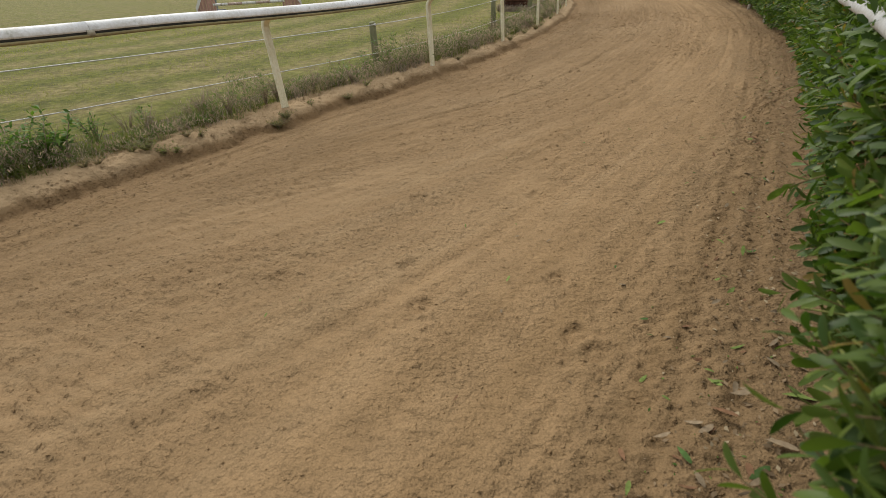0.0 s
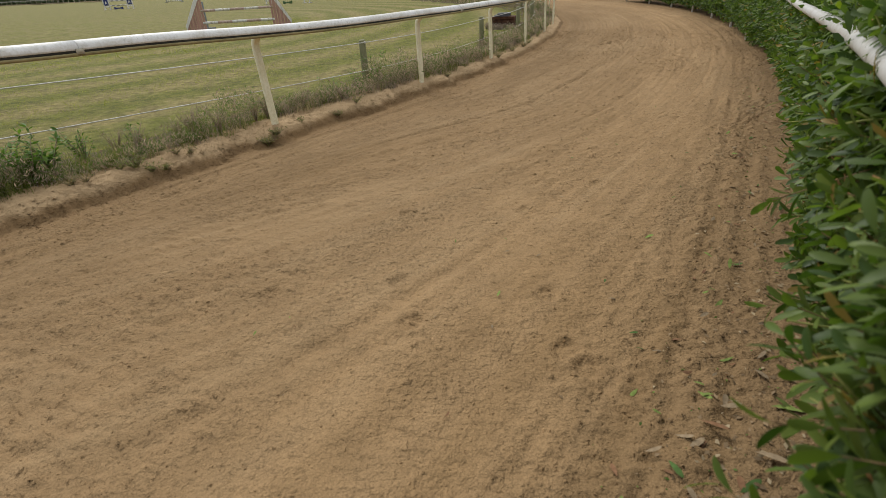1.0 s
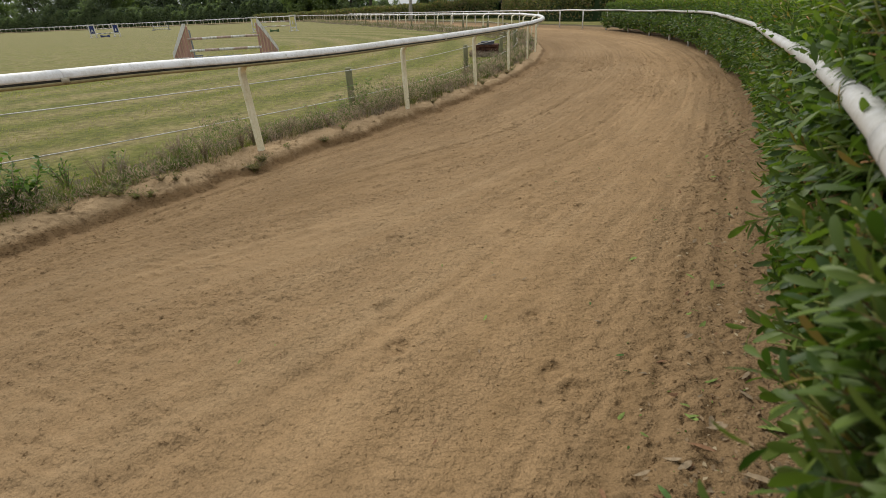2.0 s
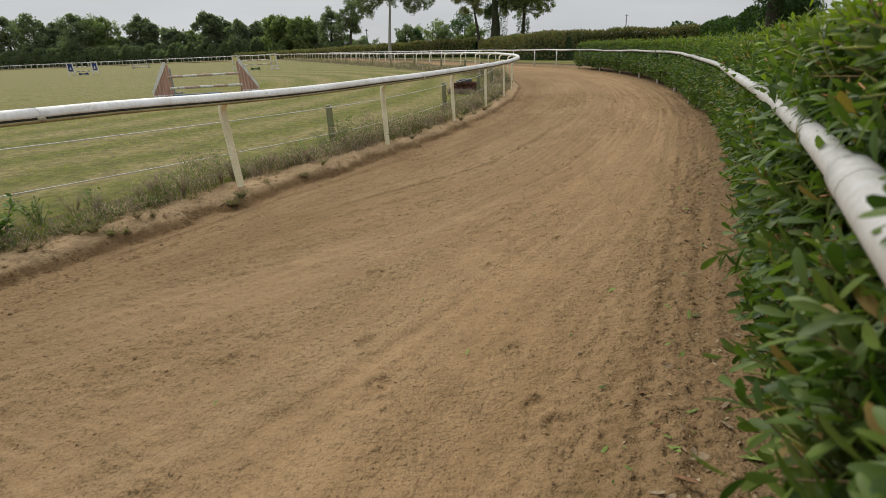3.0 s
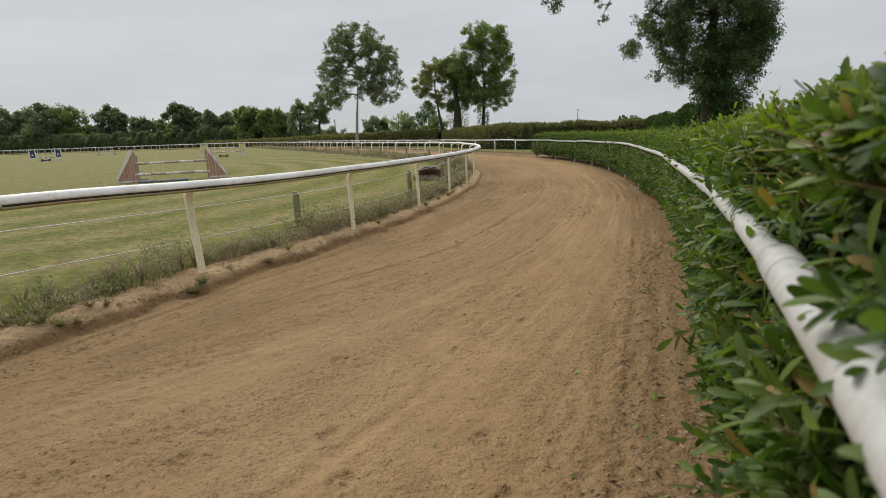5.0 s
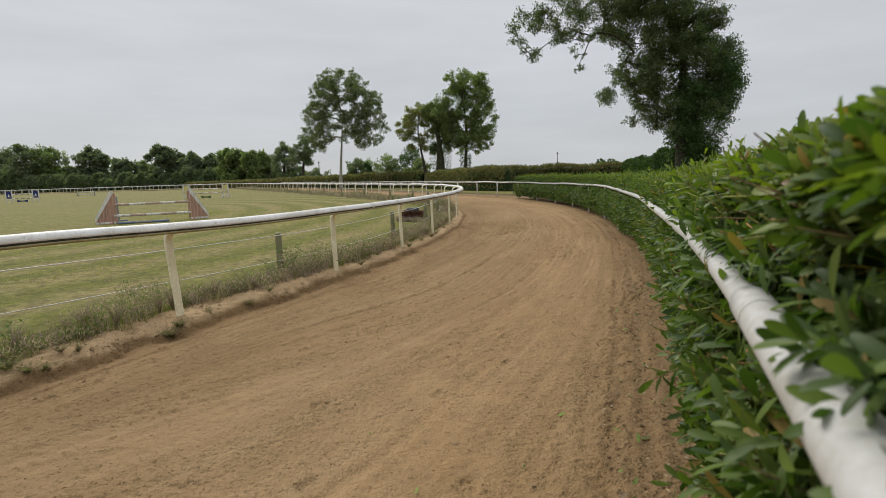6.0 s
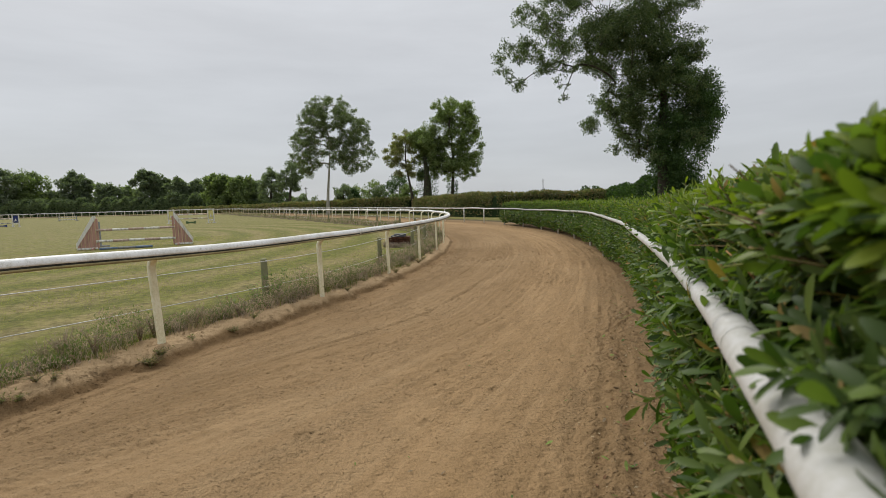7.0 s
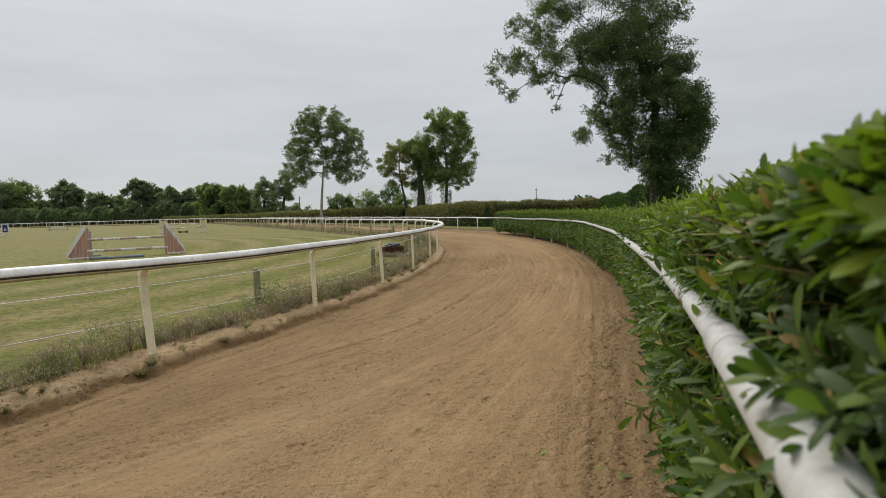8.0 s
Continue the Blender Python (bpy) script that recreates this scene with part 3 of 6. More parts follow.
def build_inner_rail():
    rail = tagged(empty("inner_running_rail", spot(0, -2.5)[0]), "white plastic running rail on curled cream posts, mossy underside", "running rail")
    inv = rail.matrix_world.inverted()
    neck = gooseneck(1.0)
    places = [-15.2, -12.3, -9.4, -6.4, -2.78, 0.2, 3.2, 5.95, 8.85]
    while places[-1] < 300:
        places.append(places[-1] + 2.9)
    for k, s in enumerate(places):
        gz = float(ground_z(s, inner_w(s)))
        at, h = spot(s, inner_w(s), gz)
        post = part("post", neck, POST_WHITE, rail)
        tall = float(inner_z(s)) - 0.10 - gz
        lean = 3.2 if k == 4 else 2.0 + 1.2 * math.sin(k * 2.4)
        post.matrix_world = Matrix.Translation(at) @ Matrix.Rotation(-h, 4, "Z") @ Matrix.Rotation(radians(lean), 4, "X") @ Matrix.Diagonal((1, 1, tall, 1))
    for s0 in [-16.5 + 5.9 * k for k in range(54)]:
        if s0 > 298:
            break
        s1 = s0 + 5.898
        step = 0.2 if s0 < 40 else 1.0
        made = []
        for name, outline, material in (("rail_length", DOME, RAIL_TOP), ("slot", SLOT, RAIL_SLOT), ("underside", LIP, RAIL_UNDER)):
            v, t = sweep(outline, s0, s1, lambda s: inner_w(s) + 0.2, inner_z, step, 0.03)
            ob = part(name, tri_mesh(name, v, t), material, rail if not made else made[0])
            made.append(ob)
        v, t = sweep(JOINT, s0 - 0.03, s0 + 0.03, lambda s: inner_w(s) + 0.2, inner_z, 0.03, 0.03)
        part("joint", tri_mesh("joint", v, t), RAIL_JOINT, made[0], "dirty cream joint block of the rail")
        made[0].matrix_parent_inverse = inv
    bpy.context.view_layer.update()


def build_outer_rail():
    rail = tagged(empty("outer_running_rail", spot(26, 2.76)[0]), "round white plastic pipe rail on slim white posts", "running rail")
    inv = rail.matrix_world.inverted()
    pole, far_pole = round_post(1.0, 0.034), round_post(1.0, 0.034)
    for k in range(-16, 86):
        s = 26.35 + 2.75 * k
        if s > 250:
            break
        w = float(outer_w(s)) + (0.0 if s > HEDGE_END else 0.06 if s > 7 else 0.26)
        at, h = spot(s, w, float(ground_z(s, w)) - 0.01)
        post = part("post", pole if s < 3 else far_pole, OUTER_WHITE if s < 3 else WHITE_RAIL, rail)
        post.matrix_world = Matrix.Translation(at) @ Matrix.Rotation(-h, 4, "Z") @ Matrix.Diagonal((1, 1, float(outer_z(s)) - 0.02 - at.z, 1))
    circle = [(0.036 * math.cos(a), 0.036 * math.sin(a)) for a in (2 * math.pi * k / 20 for k in range(20))]
    stout = [(a * 1.32 + 0.006, b * 1.32) for a, b in circle]
    seam = [(a * 1.345 + 0.006, b * 1.345) for a, b in circle]
    sleeve = [(a * 1.17, b * 1.17) for a, b in circle]
    s0 = -23.3
    while s0 < 250:
        v, t = sweep(stout if s0 < -6 else circle, s0, s0 + 5.994, outer_w, outer_z, 0.12 if s0 < 30 else 0.8, 0.05 if s0 > 6 else 0.0)
        # near lengths take the dimmed copy, far ones the full white
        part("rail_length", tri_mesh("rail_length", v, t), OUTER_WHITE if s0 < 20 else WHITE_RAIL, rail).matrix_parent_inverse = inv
        if -6 < s0 < -5:
            v, t = sweep(seam, s0 - 0.155, s0 - 0.15, outer_w, outer_z, 0.005)
            part("seam_ring", tri_mesh("seam_ring", v, t), OUTER_WHITE, rail, "raised seam of the pipe coupling").matrix_parent_inverse = inv
            v, t = sweep([(a * 1.2 + 0.003, b * 1.2) for a, b in circle], s0, s0 + 0.014, outer_w, outer_z, 0.007)
            part("coupling_lip", tri_mesh("coupling_lip", v, t), OUTER_WHITE, rail, "stepped lip of the pipe coupling").matrix_parent_inverse = inv
            s0 += 6.0
            continue
        v, t = sweep(sleeve, s0 - 0.16, s0 + 0.16, outer_w, outer_z, 0.05, 0.05 if s0 > 6 else 0.0)
        part("sleeve", tri_mesh("sleeve", v, t), OUTER_WHITE, rail).matrix_parent_inverse = inv
        s0 += 6.0


build_inner_rail()
build_outer_rail()


# ---- rope fence inside the rail ----
def build_rope_fence():
    fence = tagged(empty("rope_fence", spot(0.1, -3.55)[0]), "grey wooden fence posts with two white electric ropes", "fence")
    inv = fence.matrix_world.inverted()
    places = (-8.2, 0.0, 5.1, 8.9, 13, 17, 21, 25.5, 30.6, 36, 42, 48, 54, 60, 66, 72)
    bm = bmesh.new()
    tube(bm, [(0, 0, -0.2), (0.004, 0, 0.3), (0, 0.003, 0.66), (0, 0, 0.675)], [0.058, 0.056, 0.055, 0.045], 10)
    stake = bpy.data.meshes.new("stake")
    bm.to_mesh(stake)
    bm.free()
    bm = bmesh.new()
    bmesh.ops.create_uvsphere(bm, u_segments=8, v_segments=6, radius=0.02)
    knob = bpy.data.meshes.new("insulator")
    bm.to_mesh(knob)
    bm.free()
    for k, s in enumerate(places):
        at, h = spot(s, -3.55, 0.09 + 0.04 * max(0.0, -s))
        post = part("wooden_post", stake, FENCE_WOOD, fence)
        post.matrix_world = Matrix.Translation(at) @ Matrix.Rotation(-h, 4, "Z") @ Matrix.Rotation(radians(1.5 * math.sin(3.1 * k)), 4, "Y")
        for z in (0.20, 0.635):
            one = part("insulator", knob, ROPE, post)
            one.location = (0.062, 0, z)
    for z in (0.29, 0.725):
        bm = bmesh.new()
        pts = []
        for a, b in zip(places, places[1:]):
            for j in range(8):
                f = j / 8
                here = a + (b - a) * f
                at, _ = spot(here, -3.478, z - 0.03 * 4 * f * (1 - f) * (b - a) / 8 + 0.04 * max(0.0, -here))
                pts.append(at)
        tube(bm, pts, [0.0055] * len(pts), 6)
        part("rope", bm, ROPE, fence, "thin white rope").matrix_parent_inverse = inv


build_rope_fence()


# ---- leaves ----
def leaf_shape(kind):
    """Places (along, across, up) of one leaf of length 1 and its triangles."""
    if kind in ("laurel", "plain_laurel"):
        v = [(0, 0, 0)]
        rows = ((0.20, 0.070), (0.46, 0.130), (0.74, 0.134), (0.93, 0.076)) if kind == "laurel" else ((0.30, 0.098), (0.78, 0.138))
        for t, half in rows:
            bow = -0.19 * t * t
            v += [(t, -half, 0.22 * half + bow), (t, 0, bow), (t, half, 0.22 * half + bow)]
        v += [(1, 0, -0.20)]
        f = [(0, 2, 1), (0, 3, 2)]
        last = 3 * len(rows) - 2
        for k in range(1, last, 3):
            f += [(k, k + 1, k + 4), (k, k + 4, k + 3), (k + 1, k + 2, k + 5), (k + 1, k + 5, k + 4)]
        f += [(last, last + 1, last + 3), (last + 1, last + 2, last + 3)]
    elif kind == "sliver":
        v = [(0, 0, 0), (0.5, -0.11, 0.0), (0.55, 0.1, 0.03), (1, 0, -0.05)]
        f = [(0, 2, 1), (1, 2, 3)]
    elif kind == "fold":
        v = [(0, 0, 0), (0.5, -0.18, 0.02), (0.5, 0.18, 0.02), (0.45, 0, -0.03), (1, 0, -0.12)]
        f = [(0, 3, 1), (0, 2, 3), (1, 3, 4), (3, 2, 4)]
    else:
        v = [(0, 0, 0), (0.5, -0.27, 0.0), (0.55, 0.25, 0.06), (1, 0, -0.1)]
        f = [(0, 2, 1), (1, 2, 3)]
    return np.array(v), np.array(f)


def leaf_cloud(place, ahead, up, size, kind):
    """Leaves at places, pointing ahead with their faces up; sizes in metres."""
    v, f = leaf_shape(kind)
    ahead = unit(ahead)
    side = unit(np.cross(up, ahead))
    top = np.cross(ahead, side)
    size = np.asarray(size)[:, None, None]
    out = place[:, None] + size * (v[None, :, :1] * ahead[:, None] + v[None, :, 1:2] * side[:, None] + v[None, :, 2:] * top[:, None])
    tris = f[None] + (np.arange(len(place)) * len(v))[:, None, None]
    return out.reshape(-1, 3), tris.reshape(-1, 3)


# ---- laurel hedge ----
HEDGE_TOP = ((-20, 1.80), (-6.4, 1.81), (-5.7, 1.77), (-5.1, 1.70), (-4.2, 1.65), (-3.2, 1.62), (-2, 1.58), (0, 1.51), (10, 1.40), (25, 1.36))
SKIN = ((0.30, 0.15), (0.14, 0.34), (0.03, 0.62), (0.0, 1.0), (0.02, 1.30), (0.06, 1.50), (0.12, 1.60), (0.5, 1.62), (0.95, 1.60), (1.05, 1.2), (1.0, 0.4))


def hedge_skin(s, g):
    """A place and outward normal on the hedge; g runs from its foot over its top."""
    pts = np.array(SKIN)
    seg = np.hypot(*np.diff(pts, axis=0).T)
    at = np.concatenate([[0], np.cumsum(seg)]) / seg.sum()
    a, b = np.interp(g, at, pts[:, 0]), np.interp(g, at, pts[:, 1])
    a1, b1 = np.interp(g + 0.03, at, pts[:, 0]), np.interp(g + 0.03, at, pts[:, 1])
    a0, b0 = np.interp(g - 0.03, at, pts[:, 0]), np.interp(g - 0.03, at, pts[:, 1])
    na, nb = -(b1 - b0), a1 - a0
    size = np.maximum(np.hypot(na, nb), 1e-6)
    na, nb = na / size, nb / size
    lump = 0.16 * (fbm(s * 1.3, g * 6, 3, 41) - 0.5)
    z = b * along(s, HEDGE_TOP) / 1.62 - 0.05 * np.clip((s - 3) / 3, 0, 1) * np.clip((0.5 - b) / 0.3, 0, 1)
    z = z + 0.04 * np.clip((-5.5 - s) / 0.35, 0, 1) * np.clip((b - 1.1) / 0.4, 0, 1)
    open_foot = np.clip((0.6 - b) / 0.45, 0, 1) * np.clip((-2.4 - s) / 1.2, 0, 1)
    a = a + 0.05 * np.clip((-4.6 - s) / 0.6, 0, 1) * (b > 1.1) * (b < 1.42) * (a < 0.5)
    a = a - 0.03 * np.clip((-5.4 - s) / 0.4, 0, 1) * np.clip((b - 1.36) / 0.1, 0, 1) * (a < 0.5)
    a = a - 0.05 * np.clip((-3.6 - s) / 0.8, 0, 1) * np.exp(-(((b - 0.7) / 0.3) ** 2)) * (a < 0.5)
    w = outer_w(s) + a + (a < 0.5) * (0.12 * open_foot - 0.17 * np.clip((s - 3) / 3, 0, 1) * np.clip((1.15 - b) / 0.4, 0, 1))
    x, y, h = plan(s, w + na * lump)
    normal = np.stack([na * np.cos(h), -na * np.sin(h), nb], -1)
    return np.stack([x, y, z + nb * lump], -1), normal, w, h


def shoots(s0, s1, dense, rng, low=0.0, high=0.68):
    """Shoots with spiralling leaves: leaf places, directions, faces and sizes, and the stems."""
    n = int((s1 - s0) * 3.3 * dense)
    s, g = rng.uniform(s0, s1, n), np.where(rng.random(n) < (0.92 if low == 0 else 1.0), rng.uniform(low, high, n), rng.uniform(0.68, 0.93, n))
    base, normal, _, _ = hedge_skin(s, g)
    up = np.array([0, 0, 1.0])
    stem = unit(normal * 0.85 + up * rng.uniform(0.15, 0.9, (n, 1)) + rng.normal(0, 0.36, (n, 3)))
    length = rng.uniform(0.08, 0.16, n) * (0.75 if low else 1.0)
    reach = (normal[:, 2] < 0.4) & (s < -2.5) & (rng.random(n) < 0.09)
    length[reach] += rng.uniform(0.06, 0.18, reach.sum())
    tall = (normal[:, 2] > 0.7) & (rng.random(n) < 0.12)
    length[tall] += rng.uniform(0.05, 0.14, tall.sum()) * np.where(s[tall] < -4.6, 0.2, 1.0)
    base = base - normal * rng.uniform(0.05, 0.17, (n, 1))
    u = unit(np.cross(stem, rng.normal(0, 1, (n, 3))))
    v = np.cross(stem, u)
    place, ahead, face, size = [], [], [], []
    count = 10 if s1 < 0 else 8
    upright = base[:, 2] > along(s, HEDGE_TOP) - 0.28
    for k in range(count):
        t = 0.25 + 0.75 * k / (count - 1)
        turn = 2.4 * k + rng.uniform(-0.4, 0.4, n)
        open_ = np.radians(np.where(upright, 56 - 34 * t, 78 - 45 * t) + rng.uniform(-14, 14, n))
        radial = u * np.cos(turn)[:, None] + v * np.sin(turn)[:, None]
        d = unit(stem * np.cos(open_)[:, None] + radial * np.sin(open_)[:, None] + np.array([0, 0, -0.12]))
        place.append(base + stem * (length * t)[:, None])
        ahead.append(d)
        face.append(unit(stem - d * (stem * d).sum(1, keepdims=True)) + rng.normal(0, 0.18, (n, 3)))
        size.append(rng.uniform(0.052, 0.090, n) * np.where(upright, 0.86, 1.0) * (0.7 + 0.5 * math.sin(math.pi * (0.2 + 0.6 * t))))
    place, ahead, face, size = (np.concatenate(a) for a in (place, ahead, face, size))
    s_all = np.tile(s, count)
    tip = place + ahead * size[:, None] * 0.6
    rail_x, rail_y, rail_h = plan(s_all, outer_w(s_all))
    across = (tip[:, 0] - rail_x) * np.cos(rail_h) - (tip[:, 1] - rail_y) * np.sin(rail_h)
    rise = tip[:, 2] - outer_z(s_all)
    on_rail = (np.abs(rise) < 0.07) & (across < 0.045)
    veil = along(s_all, ((-6.4, 0.3), (-5.95, 0.3), (-5.75, 0.02), (-5.4, 0.02), (-4.9, 0.10), (-4.3, 0.22), (-3.5, 0.55), (-2.5, 0.6), (-1, 0.35), (2, 0.12), (6, 0.05)))
    chance = np.where(across > 0.0, 0.75, veil)
    keep = ~on_rail | (rng.random(len(tip)) < chance)
    over = across + 0.55 * np.maximum(rise, 0) + 0.08 * np.exp(-(((s_all + 5.86) / 0.10) ** 2))
    keep &= (s_all > -2.4) | (rise < 0) | (rng.random(len(tip)) < np.clip((over + 0.026) / 0.035 + veil, 0.02, 1))
    keep &= np.linalg.norm(tip - np.array([0.13, -0.27, 1.66]), axis=1) > 0.31
    behind = s_all < -7.3
    keep &= behind | ~((s_all < -6.1) & (across < 0.03) & (tip[:, 2] > 1.25))
    slope = np.interp(s_all, (-5.2, -4.0), (0.40, 0.22))
    roof = 1.735 + slope * np.clip(across, -0.1, 0.32) + 0.05 * np.clip((-5.9 - s_all) / 0.25, 0, 1) + rng.normal(0, 0.014, len(tip))
    keep &= behind | (s_all > -3.4) | (np.maximum(tip[:, 2], place[:, 2] + 0.02) < roof)
    close = np.linalg.norm(tip[:, :2] - np.array([0.13, -0.27]), axis=1) < 0.52
    keep &= ~close | (np.maximum(tip[:, 2], place[:, 2]) < 1.62)
    cell = np.floor(place / 0.07).astype(np.int64) @ np.array([1, 4096, 4096 * 4096])
    _, which, crowd = np.unique(np.where(keep, cell, -1), return_inverse=True, return_counts=True)
    keep &= behind | (s_all > -4.8) | (crowd[which] > 7) | (tip[:, 2] < 1.5)
    keep &= tip[:, 2] > np.where(s_all > 7, 0.2 + 0.08 * np.sin(s_all * 2.3), 0.04)
    return (place[keep], ahead[keep], face[keep], size[keep], s_all[keep]), (base, stem, length)


def build_hedge():
    hedge = tagged(empty("laurel_hedge", spot(8, 3.2)[0]), "dense clipped glossy green laurel hedge round the rail", "hedge")
    inv = hedge.matrix_world.inverted()
    s = np.concatenate([np.arange(-16, 8, 0.12), np.arange(8, HEDGE_END - 0.15, 0.3)])
    g = np.linspace(0, 1, 46)
    ss, gg = np.meshgrid(s, g, indexing="ij")
    # added shell closes gaps between leaves; its dark colour carries the shade
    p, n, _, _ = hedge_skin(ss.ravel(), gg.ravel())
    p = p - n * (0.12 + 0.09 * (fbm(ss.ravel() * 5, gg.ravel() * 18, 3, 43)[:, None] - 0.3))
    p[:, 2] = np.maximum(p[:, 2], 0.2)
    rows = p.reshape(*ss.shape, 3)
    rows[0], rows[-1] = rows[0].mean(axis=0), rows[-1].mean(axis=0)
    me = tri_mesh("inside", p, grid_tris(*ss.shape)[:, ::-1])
    part("inside", me, LAUREL_CORE, hedge, "inside of the hedge, its shade put into the dark colour").matrix_parent_inverse = inv
    r = np.random.default_rng(11)
    for s0, s1, dense, kind, low, high in ((-6.3, -5.0, 270, "laurel", 0.38, 0.56), (-5.0, -4.0, 100, "laurel", 0.38, 0.6), (-11, -6.6, 40, "fold", 0.0, 0.68), (-6.6, -4.4, 260, "laurel", 0.0, 0.68), (-4.4, -2.6, 210, "plain_laurel", 0.0, 0.68), (-2.6, 10, 145, "fold", 0.0, 0.68), (10, HEDGE_END, 105, "card", 0.0, 0.68), (-16, -7.3, 90, "fold", 0.0, 0.68)):
        (place, ahead, face, size, at), (base, stem, length) = shoots(s0, s1, dense, r, low, high)
        if "laurel" in kind:
            dist = np.abs(at + 4.6) + 0.25 * r.random(len(at))
            pick = np.argsort(dist)[:: max(1, int((dist < 1.0).sum() / 300))][: 300 if s0 == -6.6 else 0]
            v, f = leaf_shape("laurel")
            data = tri_mesh("leaf", v, f)
            for k in pick:
                d = unit(ahead[k])
                b = unit(np.cross(face[k], d))
                c = np.cross(d, b)
                m = Matrix(((d[0], b[0], c[0], place[k][0]), (d[1], b[1], c[1], place[k][1]), (d[2], b[2], c[2], place[k][2]), (0, 0, 0, 1)))
                ob = part("leaf", data, LAUREL_ONE, hedge)
                ob.matrix_parent_inverse = inv
                ob.matrix_basis = m @ Matrix.Scale(float(size[k]), 4)
            rest = np.ones(len(at), bool)
            rest[pick] = False
            place, ahead, face, size = place[rest], ahead[rest], face[rest], size[rest]
            bm_v, bm_f = [], []
            tip = base + stem * length[:, None]
            clear = np.linalg.norm(base - np.array([0.13, -0.27, 1.66]), axis=1) > 1.05
            clear &= (np.abs(tip[:, 2] - 1.31) > 0.12) & (np.abs(base[:, 2] - 1.31) > 0.12)
            clear &= (tip[:, 2] < 1.76) & (np.linalg.norm(tip[:, :2] - np.array([0.13, -0.27]), axis=1) > 0.7)
            for k in np.flatnonzero(clear):
                side = unit(np.cross(stem[k], np.array([0.3, 0.5, 0.8])))
                other = np.cross(stem[k], side)
                for t, rad in ((0, 0.0032), (1, 0.0018)):
                    for a in (0, 2.09, 4.19):
                        bm_v.append(base[k] + stem[k] * length[k] * t + (side * math.cos(a) + other * math.sin(a)) * rad)
                o = len(bm_v) - 6
                for j in range(3):
                    i = (j + 1) % 3
                    bm_f += [(o + j, o + i, o + 3 + i), (o + j, o + 3 + i, o + 3 + j)]
            growth = part("shoot_growth", tri_mesh("shoot_growth", np.array(bm_v), np.array(bm_f)), TWIG, hedge, "thin yellow-green shoots")
            growth.matrix_parent_inverse = inv
            tagged(growth, kind="stuff")
        fresh = place[:, 2] + r.normal(0, 0.10, len(place)) > along(at[rest] if "laurel" in kind else at, HEDGE_TOP) - (0.10 if "laurel" in kind else 0.03)
        for name, pick, material in (("foliage", ~fresh, LAUREL), ("fresh_foliage", fresh, LAUREL_NEW)):
            v, f = leaf_cloud(place[pick], ahead[pick], face[pick], size[pick], kind)
            foliage = part(name, tri_mesh(name, v, f), material, hedge)
            foliage.matrix_parent_inverse = inv
            tagged(foliage, kind="stuff")
    return hedge


def laurel_one():
    m = LAUREL.copy()
    m.name = "laurel_leaf_single"
    for nd in list(m.node_tree.nodes):
        if nd.bl_idname == "ShaderNodeNewGeometry":
            info = m.node_tree.nodes.new("ShaderNodeObjectInfo")
            for link in list(nd.outputs["Random Per Island"].links):
                m.node_tree.links.new(info.outputs["Random"], link.to_socket)
    return m


def build_sprigs(hedge):
    """A few leafy sprigs that hang over the pipe."""
    r = np.random.default_rng(19)
    inv = hedge.matrix_world.inverted()
    place, ahead, face, size = [], [], [], []
    for s, across, up in ((-5.86, 0.09, 0.08), (-5.90, 0.08, 0.10), (-5.95, 0.09, 0.06), (-5.99, 0.09, 0.09), (-5.82, 0.10, 0.07), (-6.14, 0.10, 0.03), (-6.18, 0.12, 0.07), (-6.1, 0.12, 0.0), (-5.3, 0.10, 0.09), (-4.6, 0.10, 0.08)):
        at, h = spot(s, float(outer_w(s)) + across, float(outer_z(s)) + up)
        out = np.array([-math.cos(h), math.sin(h), 0.0])
        on = np.array([math.sin(h), math.cos(h), 0.0])
        stem = unit(out + on * r.uniform(-0.5, 0.5) + np.array([0, 0, r.uniform(-0.35, 0.1)]))
        u = unit(np.cross(stem, np.array([0.2, 0.1, 1.0])))
        v = np.cross(stem, u)
        for k in range(9):
            turn, wide = 2.4 * k + r.uniform(-0.3, 0.3), math.radians(70 - 5 * k + r.uniform(-8, 8))
            d = stem * math.cos(wide) + (u * math.cos(turn) + v * math.sin(turn)) * math.sin(wide)
            place.append(np.array(at) + stem * (0.03 + 0.010 * k))
            ahead.append(d)
            face.append(stem + np.array([0, 0, 0.6]))
            size.append(r.uniform(0.05, 0.085))
    v, f = leaf_cloud(np.array(place), np.array(ahead), np.array(face), np.array(size), "laurel")
    sprigs = part("overhanging_foliage", tri_mesh("overhanging_foliage", v, f), LAUREL, hedge, "leafy sprigs hanging over the white pipe")
    sprigs.matrix_parent_inverse = inv
    tagged(sprigs, kind="stuff")


